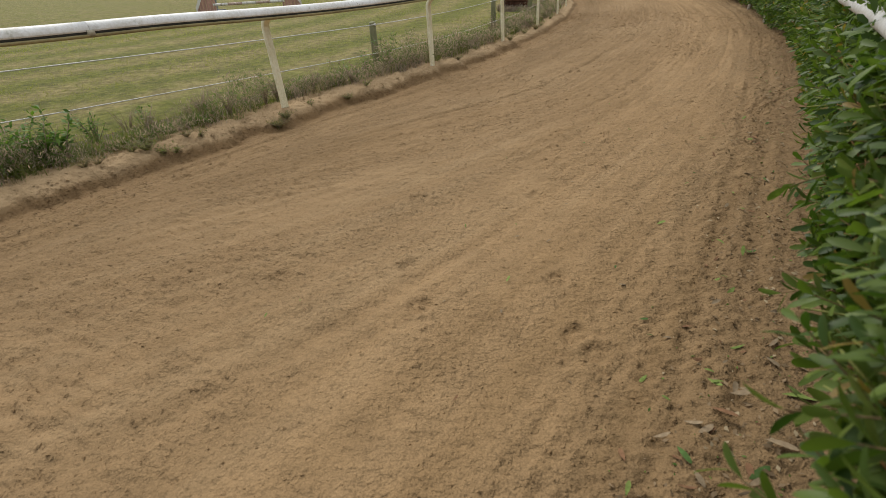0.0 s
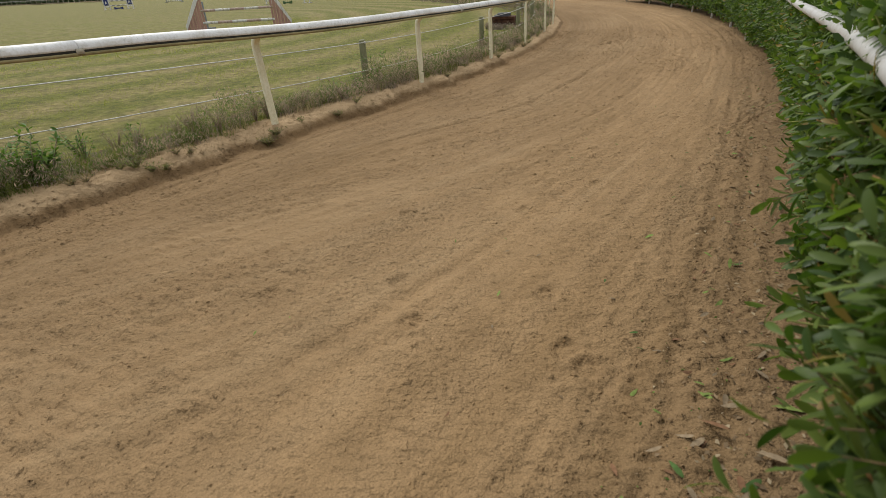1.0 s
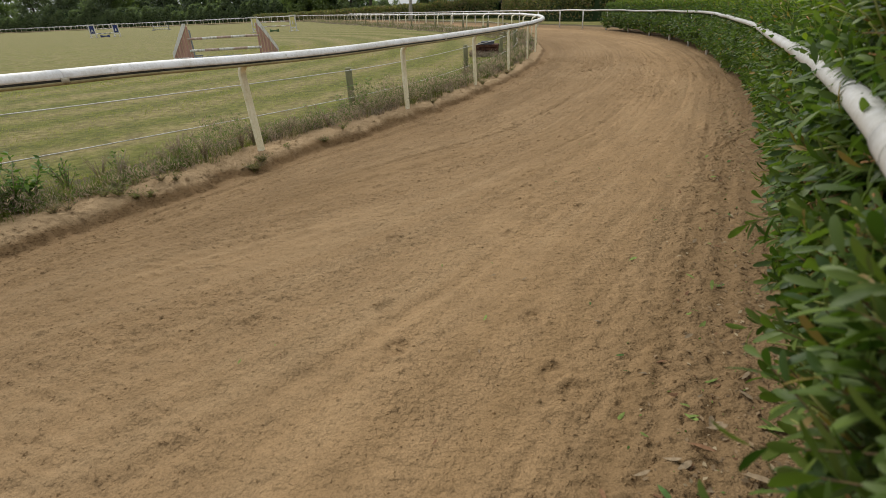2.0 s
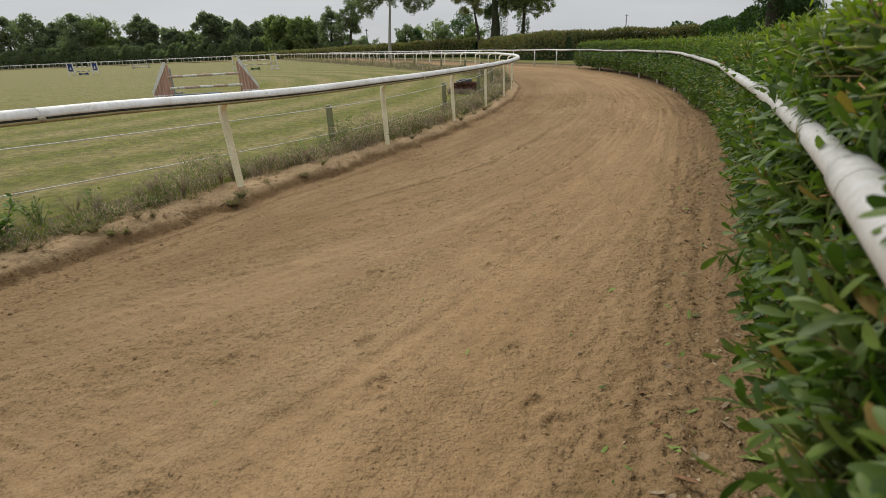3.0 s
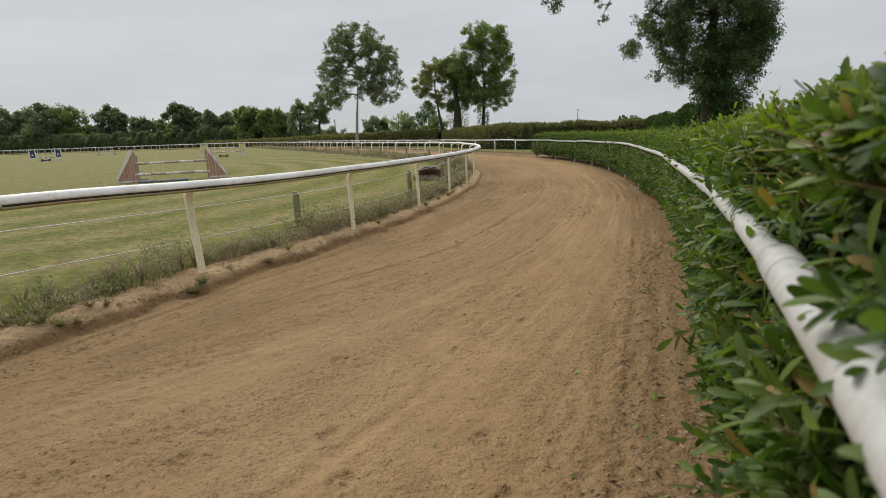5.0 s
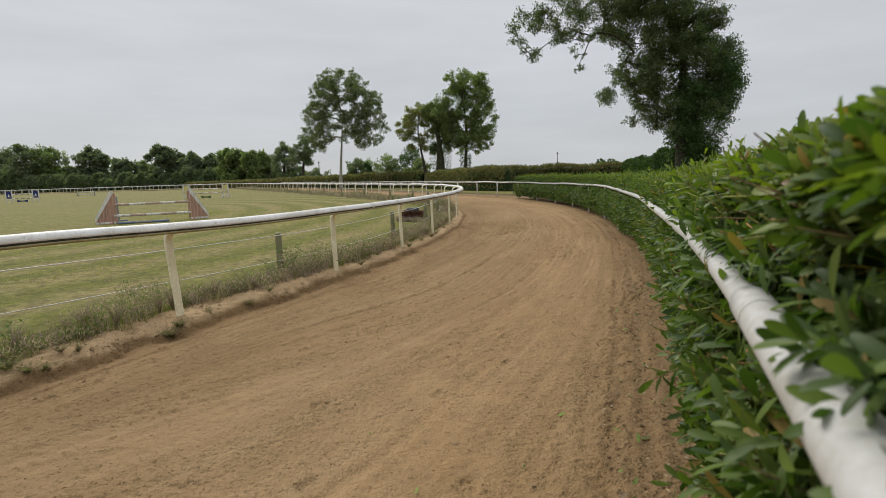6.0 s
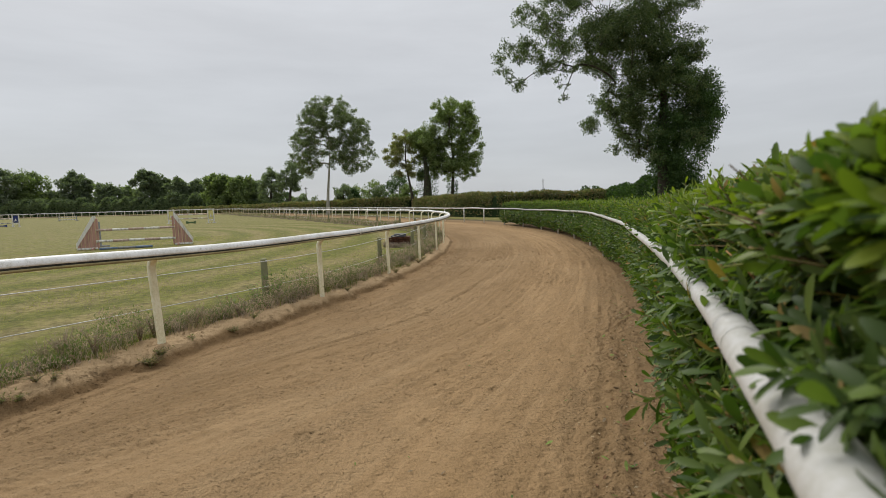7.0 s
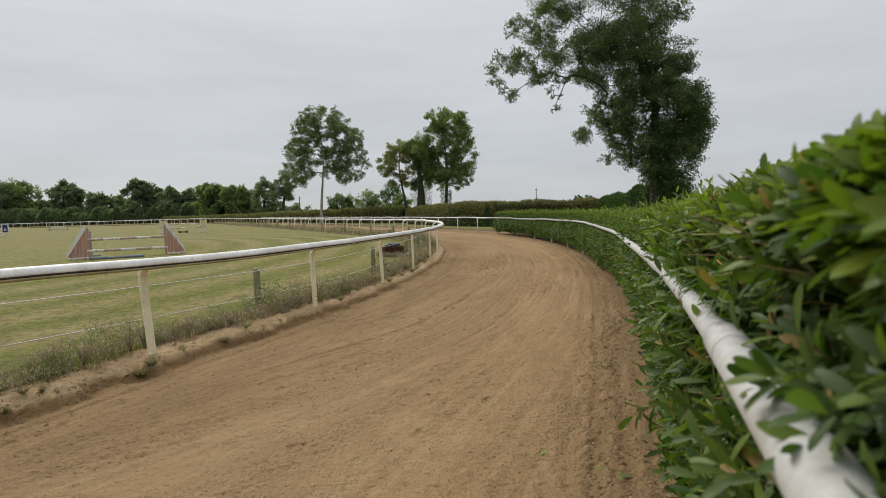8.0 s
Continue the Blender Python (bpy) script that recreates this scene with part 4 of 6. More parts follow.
def build_cut_twigs(hedge):
    """Short orange-brown twig ends left by the clipping, and pale green stems between the leaves."""
    r = np.random.default_rng(29)
    inv = hedge.matrix_world.inverted()
    for name, n, tint, long, label in (("cut_twig_growth", 420, CUT_TWIG, 0.07, "orange-brown clipped twig ends"), ("stem_growth", 520, GREEN_STEM, 0.13, "pale yellow-green stems")):
        s, g = -6.0 + 9.0 * r.random(n) ** 1.5, r.uniform(0.08, 0.62, n)
        base, normal, w, _ = hedge_skin(s, g)
        way = unit(normal * 0.8 + np.array([0, 0, 1.0]) * r.uniform(0.3, 1.2, (n, 1)) + r.normal(0, 0.35, (n, 3)))
        base = base - normal * 0.02
        tip = base + way * (long * r.uniform(0.5, 1.2, (n, 1)))
        clear = (np.linalg.norm(tip - np.array([0.13, -0.27, 1.66]), axis=1) > 1.1) & (np.abs(tip[:, 2] - outer_z(s)) > 0.1) & (tip[:, 2] < 1.74)
        bm = bmesh.new()
        for k in np.flatnonzero(clear):
            tube(bm, [base[k], base[k] * 0.5 + tip[k] * 0.5 + r.normal(0, 0.004, 3), tip[k]], [0.0034, 0.003, 0.0024], 5)
        growth = part(name, bm, tint, hedge, label)
        growth.matrix_parent_inverse = inv
        tagged(growth, kind="stuff")


LAUREL_ONE = laurel_one()
CUT_TWIG = bark_material("clipped_twig", (0.26, 0.13, 0.05), (0.48, 0.28, 0.13))
GREEN_STEM = bark_material("green_laurel_stem", (0.16, 0.18, 0.05), (0.32, 0.33, 0.10))
laurel = build_hedge()
build_sprigs(laurel)
build_cut_twigs(laurel)


# ---- trees and far hedges ----
ASH_LEAF = leaf_material("ash_leaf", (0.085, 0.110, 0.068), (0.205, 0.245, 0.150), (0.25, 0.25, 0.12), 0.6, 0.5, 0.05)
OLD_LEAF = leaf_material("old_ash_leaf", (0.050, 0.078, 0.038), (0.165, 0.205, 0.110), (0.20, 0.20, 0.10), 0.6, 0.46, 0.04)
# base lifted for the distance: haze is put into this leaf colour
FAR_LEAF = leaf_material("far_tree_leaf", (0.100, 0.130, 0.086), (0.225, 0.265, 0.170), None, 0.65, 0.48)
LIGHT_LEAF = leaf_material("light_green_leaf", (0.105, 0.145, 0.062), (0.25, 0.30, 0.135), None, 0.6, 0.48)
AUTUMN_LEAF = leaf_material("yellowing_leaf", (0.155, 0.170, 0.080), (0.34, 0.34, 0.17), (0.32, 0.25, 0.15), 0.6, 0.5, 0.12)
IVY_LEAF = leaf_material("ivy_leaf", (0.034, 0.070, 0.024), (0.098, 0.160, 0.052), None, 0.5, 0.3)
HEDGEROW = leaf_material("hedgerow_leaf", (0.085, 0.098, 0.046), (0.225, 0.225, 0.105), (0.27, 0.18, 0.11), 0.6, 0.36, 0.2)
ASH_BARK = bark_material("pale_ash_bark", (0.20, 0.19, 0.15), (0.42, 0.40, 0.33))
DARK_BARK = bark_material("dark_bark", (0.035, 0.03, 0.022), (0.09, 0.08, 0.06))


def crown(r, count, low, high, half, wide_at=0.45, shift=(0, 0), fat=0.32):
    """Clumps (x, y, z, radius) that fill an uneven egg from low to high."""
    out = []
    for k in range(count):
        t = (k + r.uniform(0.1, 0.9)) / count
        girth = half * (1 - abs((t - wide_at) / (1 - wide_at if t > wide_at else wide_at + 0.25)) ** 2.2) ** 0.5
        a = 2.4 * k + r.uniform(-0.5, 0.5)
        d = girth * r.uniform(0.25, 0.86)
        rad = half * fat * r.uniform(0.75, 1.25)
        out.append((shift[0] * t + d * math.cos(a), shift[1] * t + d * math.sin(a), low + (high - low) * t * 0.93, rad))
    return out


def clump_leaves(r, clumps, number, size, squash=0.8, tufts=16, spread=0.17):
    """Leaves gathered in tufts inside each clump."""
    weight = np.array([c[3] ** 2 for c in clumps])
    place = []
    for c, share in zip(clumps, weight / weight.sum()):
        n = max(8, int(number * share))
        k = max(4, int(tufts * r.uniform(0.7, 1.3)))
        mid = unit(r.normal(0, 1, (k, 3))) * (r.random((k, 1)) ** 0.45) * c[3]
        mid[:, 2] *= squash
        pick = r.integers(0, k, n)
        ball = unit(r.normal(0, 1, (n, 3))) * r.random((n, 1)) ** 0.4 * (1.9 * spread * c[3])
        place.append(np.array(c[:3]) + mid[pick] + ball * np.array([1, 1, 0.8]))
    place = np.concatenate(place)
    ahead = unit(r.normal(0, 1, place.shape) + np.array([0, 0, -0.35]))
    up = unit(r.normal(0, 0.7, place.shape) + np.array([0, 0, 1.0]))
    return place, ahead, up, r.uniform(0.6, 1.25, len(place)) * size


def tree(name, label, at, clumps, seed, trunk=0.25, fork=3.0, leaves=6000, size=0.3, leaf=None, bark=None, lean=(0, 0), ivy=0, tufts=16, twigs=4, spread=0.22, squash=0.8, bough=0.09, stem=0.92, droop=1.2):
    """A tapered trunk, a limb to each clump of the crown, twigs, and leaves."""
    r = np.random.default_rng(seed)
    leaf, bark = leaf or FAR_LEAF, bark or DARK_BARK
    thing = tagged(empty(name, at), label, "tree")
    top = max(c[2] for c in clumps)
    bm = bmesh.new()

    def axis(z):
        f = z / top
        return Vector((lean[0] * f + 0.25 * math.sin(f * 5 + seed), lean[1] * f + 0.25 * math.cos(f * 4 + seed) - 0.25 * math.cos(seed), z))

    zs = [-0.3] + [top * stem * k / 9 for k in range(10)]
    tube(bm, [axis(z) for z in zs], [trunk * 1.35] + [trunk * (1.25 - 0.35 * min(1, k * 0.6)) * (1 - 0.094 * k) + 0.02 for k in range(10)], 9)
    part("trunk", bm, bark, thing)
    nodes, above = [], []
    for k in range(9):
        nodes.append(axis(fork + (top * 0.96 * stem - fork) * k / 8))
        above.append(k - 1)
    paths = []
    for c in sorted(clumps, key=lambda q: math.hypot(q[0] - axis(q[2]).x, q[1] - axis(q[2]).y)):
        end = Vector(c[:3])
        best = min(range(len(nodes)), key=lambda k: (nodes[k] - end).length + droop * max(0, nodes[k].z - end.z + 0.1 * (nodes[k] - end).length))
        start = nodes[best]
        mid = start.lerp(end, 0.5) + Vector((r.normal(0, 0.07), r.normal(0, 0.07), 0.12)) * (end - start).length
        pts = [start.lerp(mid, f).lerp(mid.lerp(end, f), f) for f in (0, 0.25, 0.5, 0.75, 1)]
        ids = [best]
        for p in pts[1:]:
            above.append(ids[-1])
            nodes.append(p)
            ids.append(len(nodes) - 1)
        paths.append((ids, c))
    load = [0] * len(nodes)
    for ids, _ in paths:
        k = ids[-1]
        while k >= 0:
            load[k] += 1
            k = above[k]
    bm = bmesh.new()
    for ids, c in paths:
        thick = [min(trunk * 0.42, trunk * bough * load[k] ** 0.6) for k in ids]
        thick[0] = thick[1]
        tube(bm, [nodes[k] for k in ids], [max(0.02, q) for q in thick], 6)
        for _ in range(twigs):
            tip = nodes[ids[-1]] + Vector(unit(r.normal(0, 1, 3))) * c[3] * 0.8
            root = nodes[ids[r.integers(2, 5)]]
            tube(bm, [root, root.lerp(tip, 0.5) + Vector((0, 0, 0.06 * c[3])), tip], [thick[-1] * 0.5, thick[-1] * 0.3, 0.01], 4)
    part("branchwork", bm, bark, thing)
    place, ahead, up, sizes = clump_leaves(r, clumps, leaves, size, squash, tufts, spread)
    v, f = leaf_cloud(place, ahead, up, sizes, "card")
    tagged(part("crown", tri_mesh("crown", v, f), leaf, thing), kind="stuff")
    if ivy:
        n = int(ivy * 260)
        z = r.uniform(0, ivy, n)
        a = r.uniform(0, 2 * math.pi, n)
        rad = trunk * 1.2 + 0.18 + 0.25 * vnoise(z * 1.2, a * 2, seed)
        mid = np.array([axis(q) for q in z])
        out = np.stack([np.cos(a), np.sin(a), np.zeros(n)], 1)
        v, f = leaf_cloud(mid + out * (rad * r.uniform(0.6, 1.05, n))[:, None], out + r.normal(0, 0.5, (n, 3)) + np.array([0, 0, -0.5]), out + r.normal(0, 0.4, (n, 3)) + np.array([0, 0, 0.6]), r.uniform(0.14, 0.26, n), "card")
        tagged(part("ivy", tri_mesh("ivy", v, f), IVY_LEAF, thing, "dark ivy round the trunk"), kind="stuff")
    return thing


def hedgerow(name, label, line, height, thick, seed, per_metre, size, leaf, ragged=0.25):
    """A field hedge along a line of places, with an inner body and a skin of leaves."""
    r = np.random.default_rng(seed)
    thing = tagged(empty(name, (*line[0], 0)), label, "hedge")
    inv = thing.matrix_world.inverted()
    pts = np.array(line, float)
    seg = np.hypot(*np.diff(pts, axis=0).T)
    run = np.concatenate([[0], np.cumsum(seg)])
    tall = np.array(height, float) if not isinstance(height, (int, float)) else np.full(len(pts), float(height))

    def skin(d, g, inset):
        x, y = np.interp(d, run, pts[:, 0]), np.interp(d, run, pts[:, 1])
        k = np.clip(np.searchsorted(run, d, side="right") - 1, 0, len(seg) - 1)
        hx, hy = np.diff(pts, axis=0)[k].T / seg[k]
        h = np.interp(d, run, tall) + ragged * (fbm(d * 0.55, d * 0 + seed, 3, seed) - 0.5) * 2
        a = math.pi * g
        lump = 1 + 0.28 * (fbm(d * 0.8, g * 5, 3, seed + 3) - 0.5)
        across = thick / 2 * np.sign(np.cos(a)) * np.abs(np.cos(a)) ** 0.45 * lump - inset * np.cos(a)
        up = (h - inset) * np.abs(np.sin(a)) ** 0.5
        return np.stack([x + across * hy, y - across * hx, up], -1), np.stack([np.cos(a) * hy, -np.cos(a) * hx, np.sin(a)], -1)

    # closed inner shell, with the shade of the interior in its colour
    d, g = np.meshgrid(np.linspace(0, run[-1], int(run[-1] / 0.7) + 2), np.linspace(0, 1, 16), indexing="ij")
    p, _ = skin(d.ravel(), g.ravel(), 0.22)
    part("body", tri_mesh("body", p, grid_tris(*d.shape)), LAUREL_CORE, thing, "twiggy inside of the hedge, shade put into its dark colour").matrix_parent_inverse = inv
    n = int(run[-1] * per_metre)
    p, nrm = skin(r.uniform(0, run[-1], n), r.uniform(0.0, 1.0, n), 0.0)
    p = p - nrm * r.uniform(-0.08, 0.22, (n, 1))
    ahead = nrm + r.normal(0, 0.6, (n, 3)) + np.array([0, 0, 0.35])
    v, f = leaf_cloud(p, ahead, nrm * 0.5 + r.normal(0, 0.5, (n, 3)) + np.array([0, 0, 0.6]), r.uniform(0.6, 1.3, n) * size, "card")
    foliage = part("foliage", tri_mesh("foliage", v, f), leaf, thing)
    foliage.matrix_parent_inverse = inv
    tagged(foliage, kind="stuff")


AHEAD, RIGHT, EYE = np.array([0.202, 0.979]), np.array([0.979, -0.202]), np.array([0.14, -0.3])


def bearing(across, depth):
    """A place by its offset across the view's axis per metre of depth."""
    p = EYE + depth * (AHEAD + across * RIGHT)
    return float(p[0]), float(p[1])


# hedge behind the outer rail, low hedge further on, dark hedge before the wood
hedgerow("field_hedge", "tall clipped hawthorn field hedge with brown patches", [bearing(-0.06, 60), bearing(0.03, 48), bearing(0.10, 44), bearing(0.26, 42), bearing(0.40, 40)], [1.9, 2.0, 2.1, 1.95, 1.85], 1.6, 51, 900, 0.18, HEDGEROW)
hedgerow("bramble_hedge", "dark overgrown bramble hedge beneath the ash tree", [bearing(0.28, 46), bearing(0.33, 42), bearing(0.37, 37), bearing(0.41, 33), bearing(0.47, 30.5), bearing(0.60, 29)], [2.0, 2.0, 2.1, 2.6, 2.2, 1.8], 2.2, 52, 1150, 0.19, IVY_LEAF, 0.5)
hedgerow("low_hedge", "low clipped green field hedge beyond the rails", [bearing(-0.55, 150), bearing(-0.42, 118), bearing(-0.30, 92), bearing(-0.18, 76), bearing(-0.07, 66)], [1.6, 1.6, 1.8, 1.9, 2.0], 1.6, 53, 300, 0.32, HEDGEROW)
hedgerow("wood_edge_hedge", "dark hedge along the edge of the far wood", [bearing(-1.35, 170), bearing(-0.9, 165), bearing(-0.6, 158), bearing(-0.36, 150)], [4.6, 4.4, 4.0, 3.0], 5.0, 54, 520, 0.62, FAR_LEAF, 2.6)


def billow(r, shape, pieces, deep, low=0.42, high=0.62):
    """Splits the lobes (right, up, radius) of a crown into clumps set at many depths."""
    out = []
    for x, z, rad in shape:
        for _ in range(pieces):
            a, q, d = r.uniform(0, 2 * math.pi), rad * 0.9 * r.random() ** 0.5, r.uniform(-deep, deep)
            d *= min(1.0, 0.35 + rad / 2)
            u, v = x + q * math.cos(a), z + 0.9 * q * math.sin(a)
            out.append((u * 0.979 + d * 0.202, -u * 0.202 + d * 0.979, v, rad * r.uniform(low, high)))
    return out


def dome(r, count, low, high, wide_at, left, right, hollow, rad):
    """Lobes (right, up, radius) that fill a dome with a hollow about its stem."""
    out = []
    while len(out) < count:
        x, z = r.uniform(-left, right), r.uniform(low, high)
        half = left if x < 0 else right
        f = (z - wide_at) / ((high if z > wide_at else low - 2.0) - wide_at)
        if (x / half) ** 2 + f**2 > 1.0 or (abs(x) < hollow and z < low + 3.0 * (1 - abs(x) / hollow) + 1.0):
            continue
        if all(math.hypot(x - a, z - b) > 0.75 * rad for a, b, _ in out):
            out.append((x, z, rad * r.uniform(0.75, 1.2)))
    return out


IVIED = ((-0.6, 9.8, 1.0), (0.6, 9.3, 1.1), (1.5, 7.6, 1.0), (-0.6, 7.6, 0.9), (0.4, 6.6, 0.9), (-0.3, 5.2, 0.7), (1.3, 5.7, 0.7))
DROOPING = ((-0.2, 9.8, 0.9), (-1.5, 9.0, 0.9), (1.3, 9.5, 0.7), (-2.5, 8.2, 0.8), (-1.2, 7.5, 0.9), (0.3, 8.2, 0.9), (-2.0, 6.5, 0.7), (-0.5, 6.0, 0.7), (0.8, 6.7, 0.6), (-1.4, 5.1, 0.5), (0.2, 4.9, 0.5), (-3.0, 7.1, 0.5))


def build_trees():
    r = np.random.default_rng(3)
    # open-grown ash with a bare stem
    q = np.random.default_rng(8)
    tree("ash_tree", "tall ash tree with an open grey-green crown and pale bare trunk", (*bearing(-0.236, 76), 0), billow(q, dome(q, 140, 5.8, 17.0, 9.8, 4.8, 6.5, 2.3, 0.78), 2, 4.4, 0.75, 1.1), 61, 0.27, 6.6, 76000, 0.19, ASH_LEAF, ASH_BARK, (0.5, 0), tufts=14, twigs=2, spread=0.19, bough=0.06, stem=0.62, droop=0.5)
    # pair of ivy-clad trees
    q = np.random.default_rng(12)
    tree("ivy_ash_tree", "leafy green ash tree with an ivy-clad trunk", (*bearing(0.010, 62), 0), billow(q, dome(q, 54, 4.3, 13.3, 9.8, 2.9, 3.1, 0.1, 0.8), 3, 2.6, 0.7, 1.1), 62, 0.28, 4.6, 50000, 0.2, LIGHT_LEAF, DARK_BARK, (-0.3, 0), ivy=4.0, tufts=14, twigs=2, spread=0.2, bough=0.05, stem=0.7)
    tree("broad_ivy_tree", "ivy-choked tree with a thick dark trunk", (*bearing(-0.045, 63), 0), billow(q, IVIED, 4, 1.8, 0.6, 1.0), 63, 0.8, 4.2, 20000, 0.2, LIGHT_LEAF, DARK_BARK, (0.2, 0), ivy=7.0, twigs=2, spread=0.2, stem=0.8)
    tree("yellowing_tree", "thin yellow-brown tree with sparse drooping crown", (*bearing(-0.072, 64), 0), billow(q, DROOPING, 5, 2.2, 0.5, 0.9), 64, 0.24, 2.6, 20000, 0.17, AUTUMN_LEAF, DARK_BARK, (-0.6, 0), tufts=12, twigs=4, spread=0.25, bough=0.05, stem=0.7, droop=0.6)
    # two trees by the corner of the wood
    tree("leaning_tree", "leaning field tree with a flat rounded crown", (*bearing(-0.318, 108), 0), crown(r, 18, 5.0, 10.2, 3.5, 0.62, (1.6, 0)), 65, 0.45, 4.2, 9000, 0.33, FAR_LEAF, DARK_BARK, (1.9, 0))
    tree("round_tree", "dark rounded field tree", (*bearing(-0.350, 112), 0), crown(r, 20, 1.8, 9.6, 3.4, 0.5), 66, 0.4, 2.5, 11000, 0.33, FAR_LEAF, DARK_BARK)
    # trees seen over the low hedge
    for k, (a, d, high, half) in enumerate(((-0.205, 105, 5.2, 2.8), (-0.188, 108, 4.6, 2.2), (-0.155, 130, 7.0, 4.6), (-0.135, 128, 5.6, 3.6), (-0.098, 118, 8.0, 4.4), (-0.082, 112, 5.2, 3.0), (-0.29, 125, 3.4, 4.2), (-0.32, 130, 4.6, 3.0))):
        tree("field_tree", "distant rounded field tree beyond the hedge", (*bearing(a, d), 0), crown(r, 12, 0.9, high, half, 0.45), 70 + k, 0.25, 1.2, 4000, 0.4, (FAR_LEAF, IVY_LEAF, LIGHT_LEAF)[k % 3])
    # the wood along the far side of the field
    wood = ((-0.985, 170, 17, 7.5), (-0.93, 178, 15, 6), (-0.885, 168, 16.2, 7), (-0.835, 172, 15.2, 6.5), (-0.79, 180, 8.5, 5), (-0.744, 168, 14.6, 4.8), (-0.722, 170, 12.4, 4.6), (-0.675, 166, 9.8, 5), (-0.635, 172, 8.8, 4.4), (-0.60, 160, 14, 4.2), (-0.575, 163, 12.2, 4.6), (-0.535, 158, 10.4, 4.6), (-0.50, 162, 9.8, 4.6), (-0.462, 152, 11.2, 5), (-0.44, 150, 10.8, 4.6), (-0.41, 146, 10.0, 4.2), (-0.39, 150, 9, 4), (-1.05, 172, 18, 7), (-1.13, 175, 16, 7), (-1.22, 172, 17, 7))
    for k, (a, d, high, half) in enumerate(wood):
        tree("woodland_tree", "dense green broadleaf tree at the edge of the far wood", (*bearing(a, d), 0), crown(r, 24, 2.0, high, half, 0.42), 90 + k, 0.5, 2.5, 10000, 0.75, LIGHT_LEAF if k % 5 == 3 or k in (14, 15) else FAR_LEAF, twigs=1)


OLD_LIMB = ((-6.3, 8.3, 0.25), (-6.4, 7.6, 0.28), (-9.8, 9.5, 0.7), (-9.1, 10.3, 0.9), (-9.2, 8.6, 0.6), (-8.0, 9.5, 0.9), (-7.9, 11.1, 1.1), (-8.4, 12.2, 0.8), (-7.0, 12.4, 1.5), (-6.6, 10.5, 1.3), (-6.1, 9.1, 0.6), (-5.8, 13.7, 1.6), (-5.1, 11.2, 1.6), (-4.4, 9.5, 1.0), (-4.0, 7.7, 1.0), (-3.1, 6.3, 1.3), (-4.4, 6.0, 0.9), (-3.5, 8.4, 1.0), (-3.0, 5.1, 0.8), (-2.3, 7.4, 1.1), (-2.3, 5.7, 1.0), (-2.7, 9.2, 0.8), (-1.9, 4.5, 0.8), (-3.4, 6.9, 0.9))
OLD_TOP = ((-1.6, 8.9, 1.2), (-2.6, 9.9, 1.3), (-0.9, 9.6, 1.3), (-3.4, 10.3, 1.2), (-1.9, 11.6, 1.4), (0.2, 11.6, 1.3), (1.0, 9.2, 1.0), (-0.6, 8.0, 1.2), (-4.0, 13.0, 1.8), (-3.0, 11.2, 1.6), (-2.3, 13.7, 1.8), (-0.9, 12.3, 1.8), (-0.5, 14.0, 1.7), (0.3, 13.0, 1.0), (-1.6, 10.3, 1.3), (0.2, 10.5, 1.6), (1.0, 10.1, 0.9), (-6.1, 15.7, 1.6), (-4.0, 16.1, 1.9), (-1.9, 16.4, 1.9), (-0.4, 15.9, 1.5), (-3.0, 18.4, 1.7), (-1.4, 18.2, 1.4))
OLD_LOW = ((-2.0, 7.2, 0.8), (-0.9, 8.4, 1.5), (0.5, 8.4, 1.5), (1.6, 8.6, 0.8), (-1.6, 6.2, 1.3), (0.2, 6.3, 1.7), (1.4, 6.6, 1.0), (1.8, 7.5, 0.8), (-1.9, 4.9, 0.8), (-0.5, 4.4, 1.2), (0.8, 4.9, 1.2), (1.7, 5.5, 0.6))


def build_big_ash():
    """The large ivy-clad ash behind the laurel hedge; x to the right across the view, y away from it."""
    r = np.random.default_rng(5)
    clumps = billow(r, OLD_LIMB, 5, 2.0, 0.45, 0.7) + billow(r, [(x - 0.55 - 0.25 * max(x, 0), z, q) for x, z, q in OLD_TOP], 6, 2.6, 0.45, 0.7) + billow(r, [(x - 0.5, z, q) for x, z, q in OLD_LOW], 6, 2.0, 0.45, 0.65)
    ivy = [(x - 0.35 + r.normal(0, 0.3), y, z + r.normal(0, 0.3), rad) for x, z, rad in ((0.9, 1.3, 1.1), (1.0, 2.2, 1.2), (0.8, 3.0, 1.2), (0.5, 4.2, 1.1), (1.5, 5.2, 1.3), (2.3, 6.3, 1.2), (1.5, 7.4, 1.3), (0.3, 8.7, 1.0), (0.0, 6.0, 1.0), (2.6, 5.0, 0.9), (-0.6, 4.8, 0.7), (2.2, 8.0, 1.0)) for y in (-0.6, 0.5)]
    old = tree("old_ash_tree", "large spreading ash tree with dark ivy-covered trunk and hanging branch", (*bearing(0.436, 31), 0), clumps, 67, 0.46, 7.4, 210000, 0.115, OLD_LEAF, DARK_BARK, (-0.5, 0), ivy=11.5, tufts=13, twigs=1, spread=0.22, bough=0.013, stem=0.58, droop=0.35)
    v, f = leaf_cloud(*clump_leaves(r, ivy, 60000, 0.125, 0.9, 26, 0.2), "card")
    tagged(part("ivy_mass", tri_mesh("ivy_mass", v, f), IVY_LEAF, old, "dense dark ivy hanging round the trunk"), kind="stuff")


build_trees()
build_big_ash()


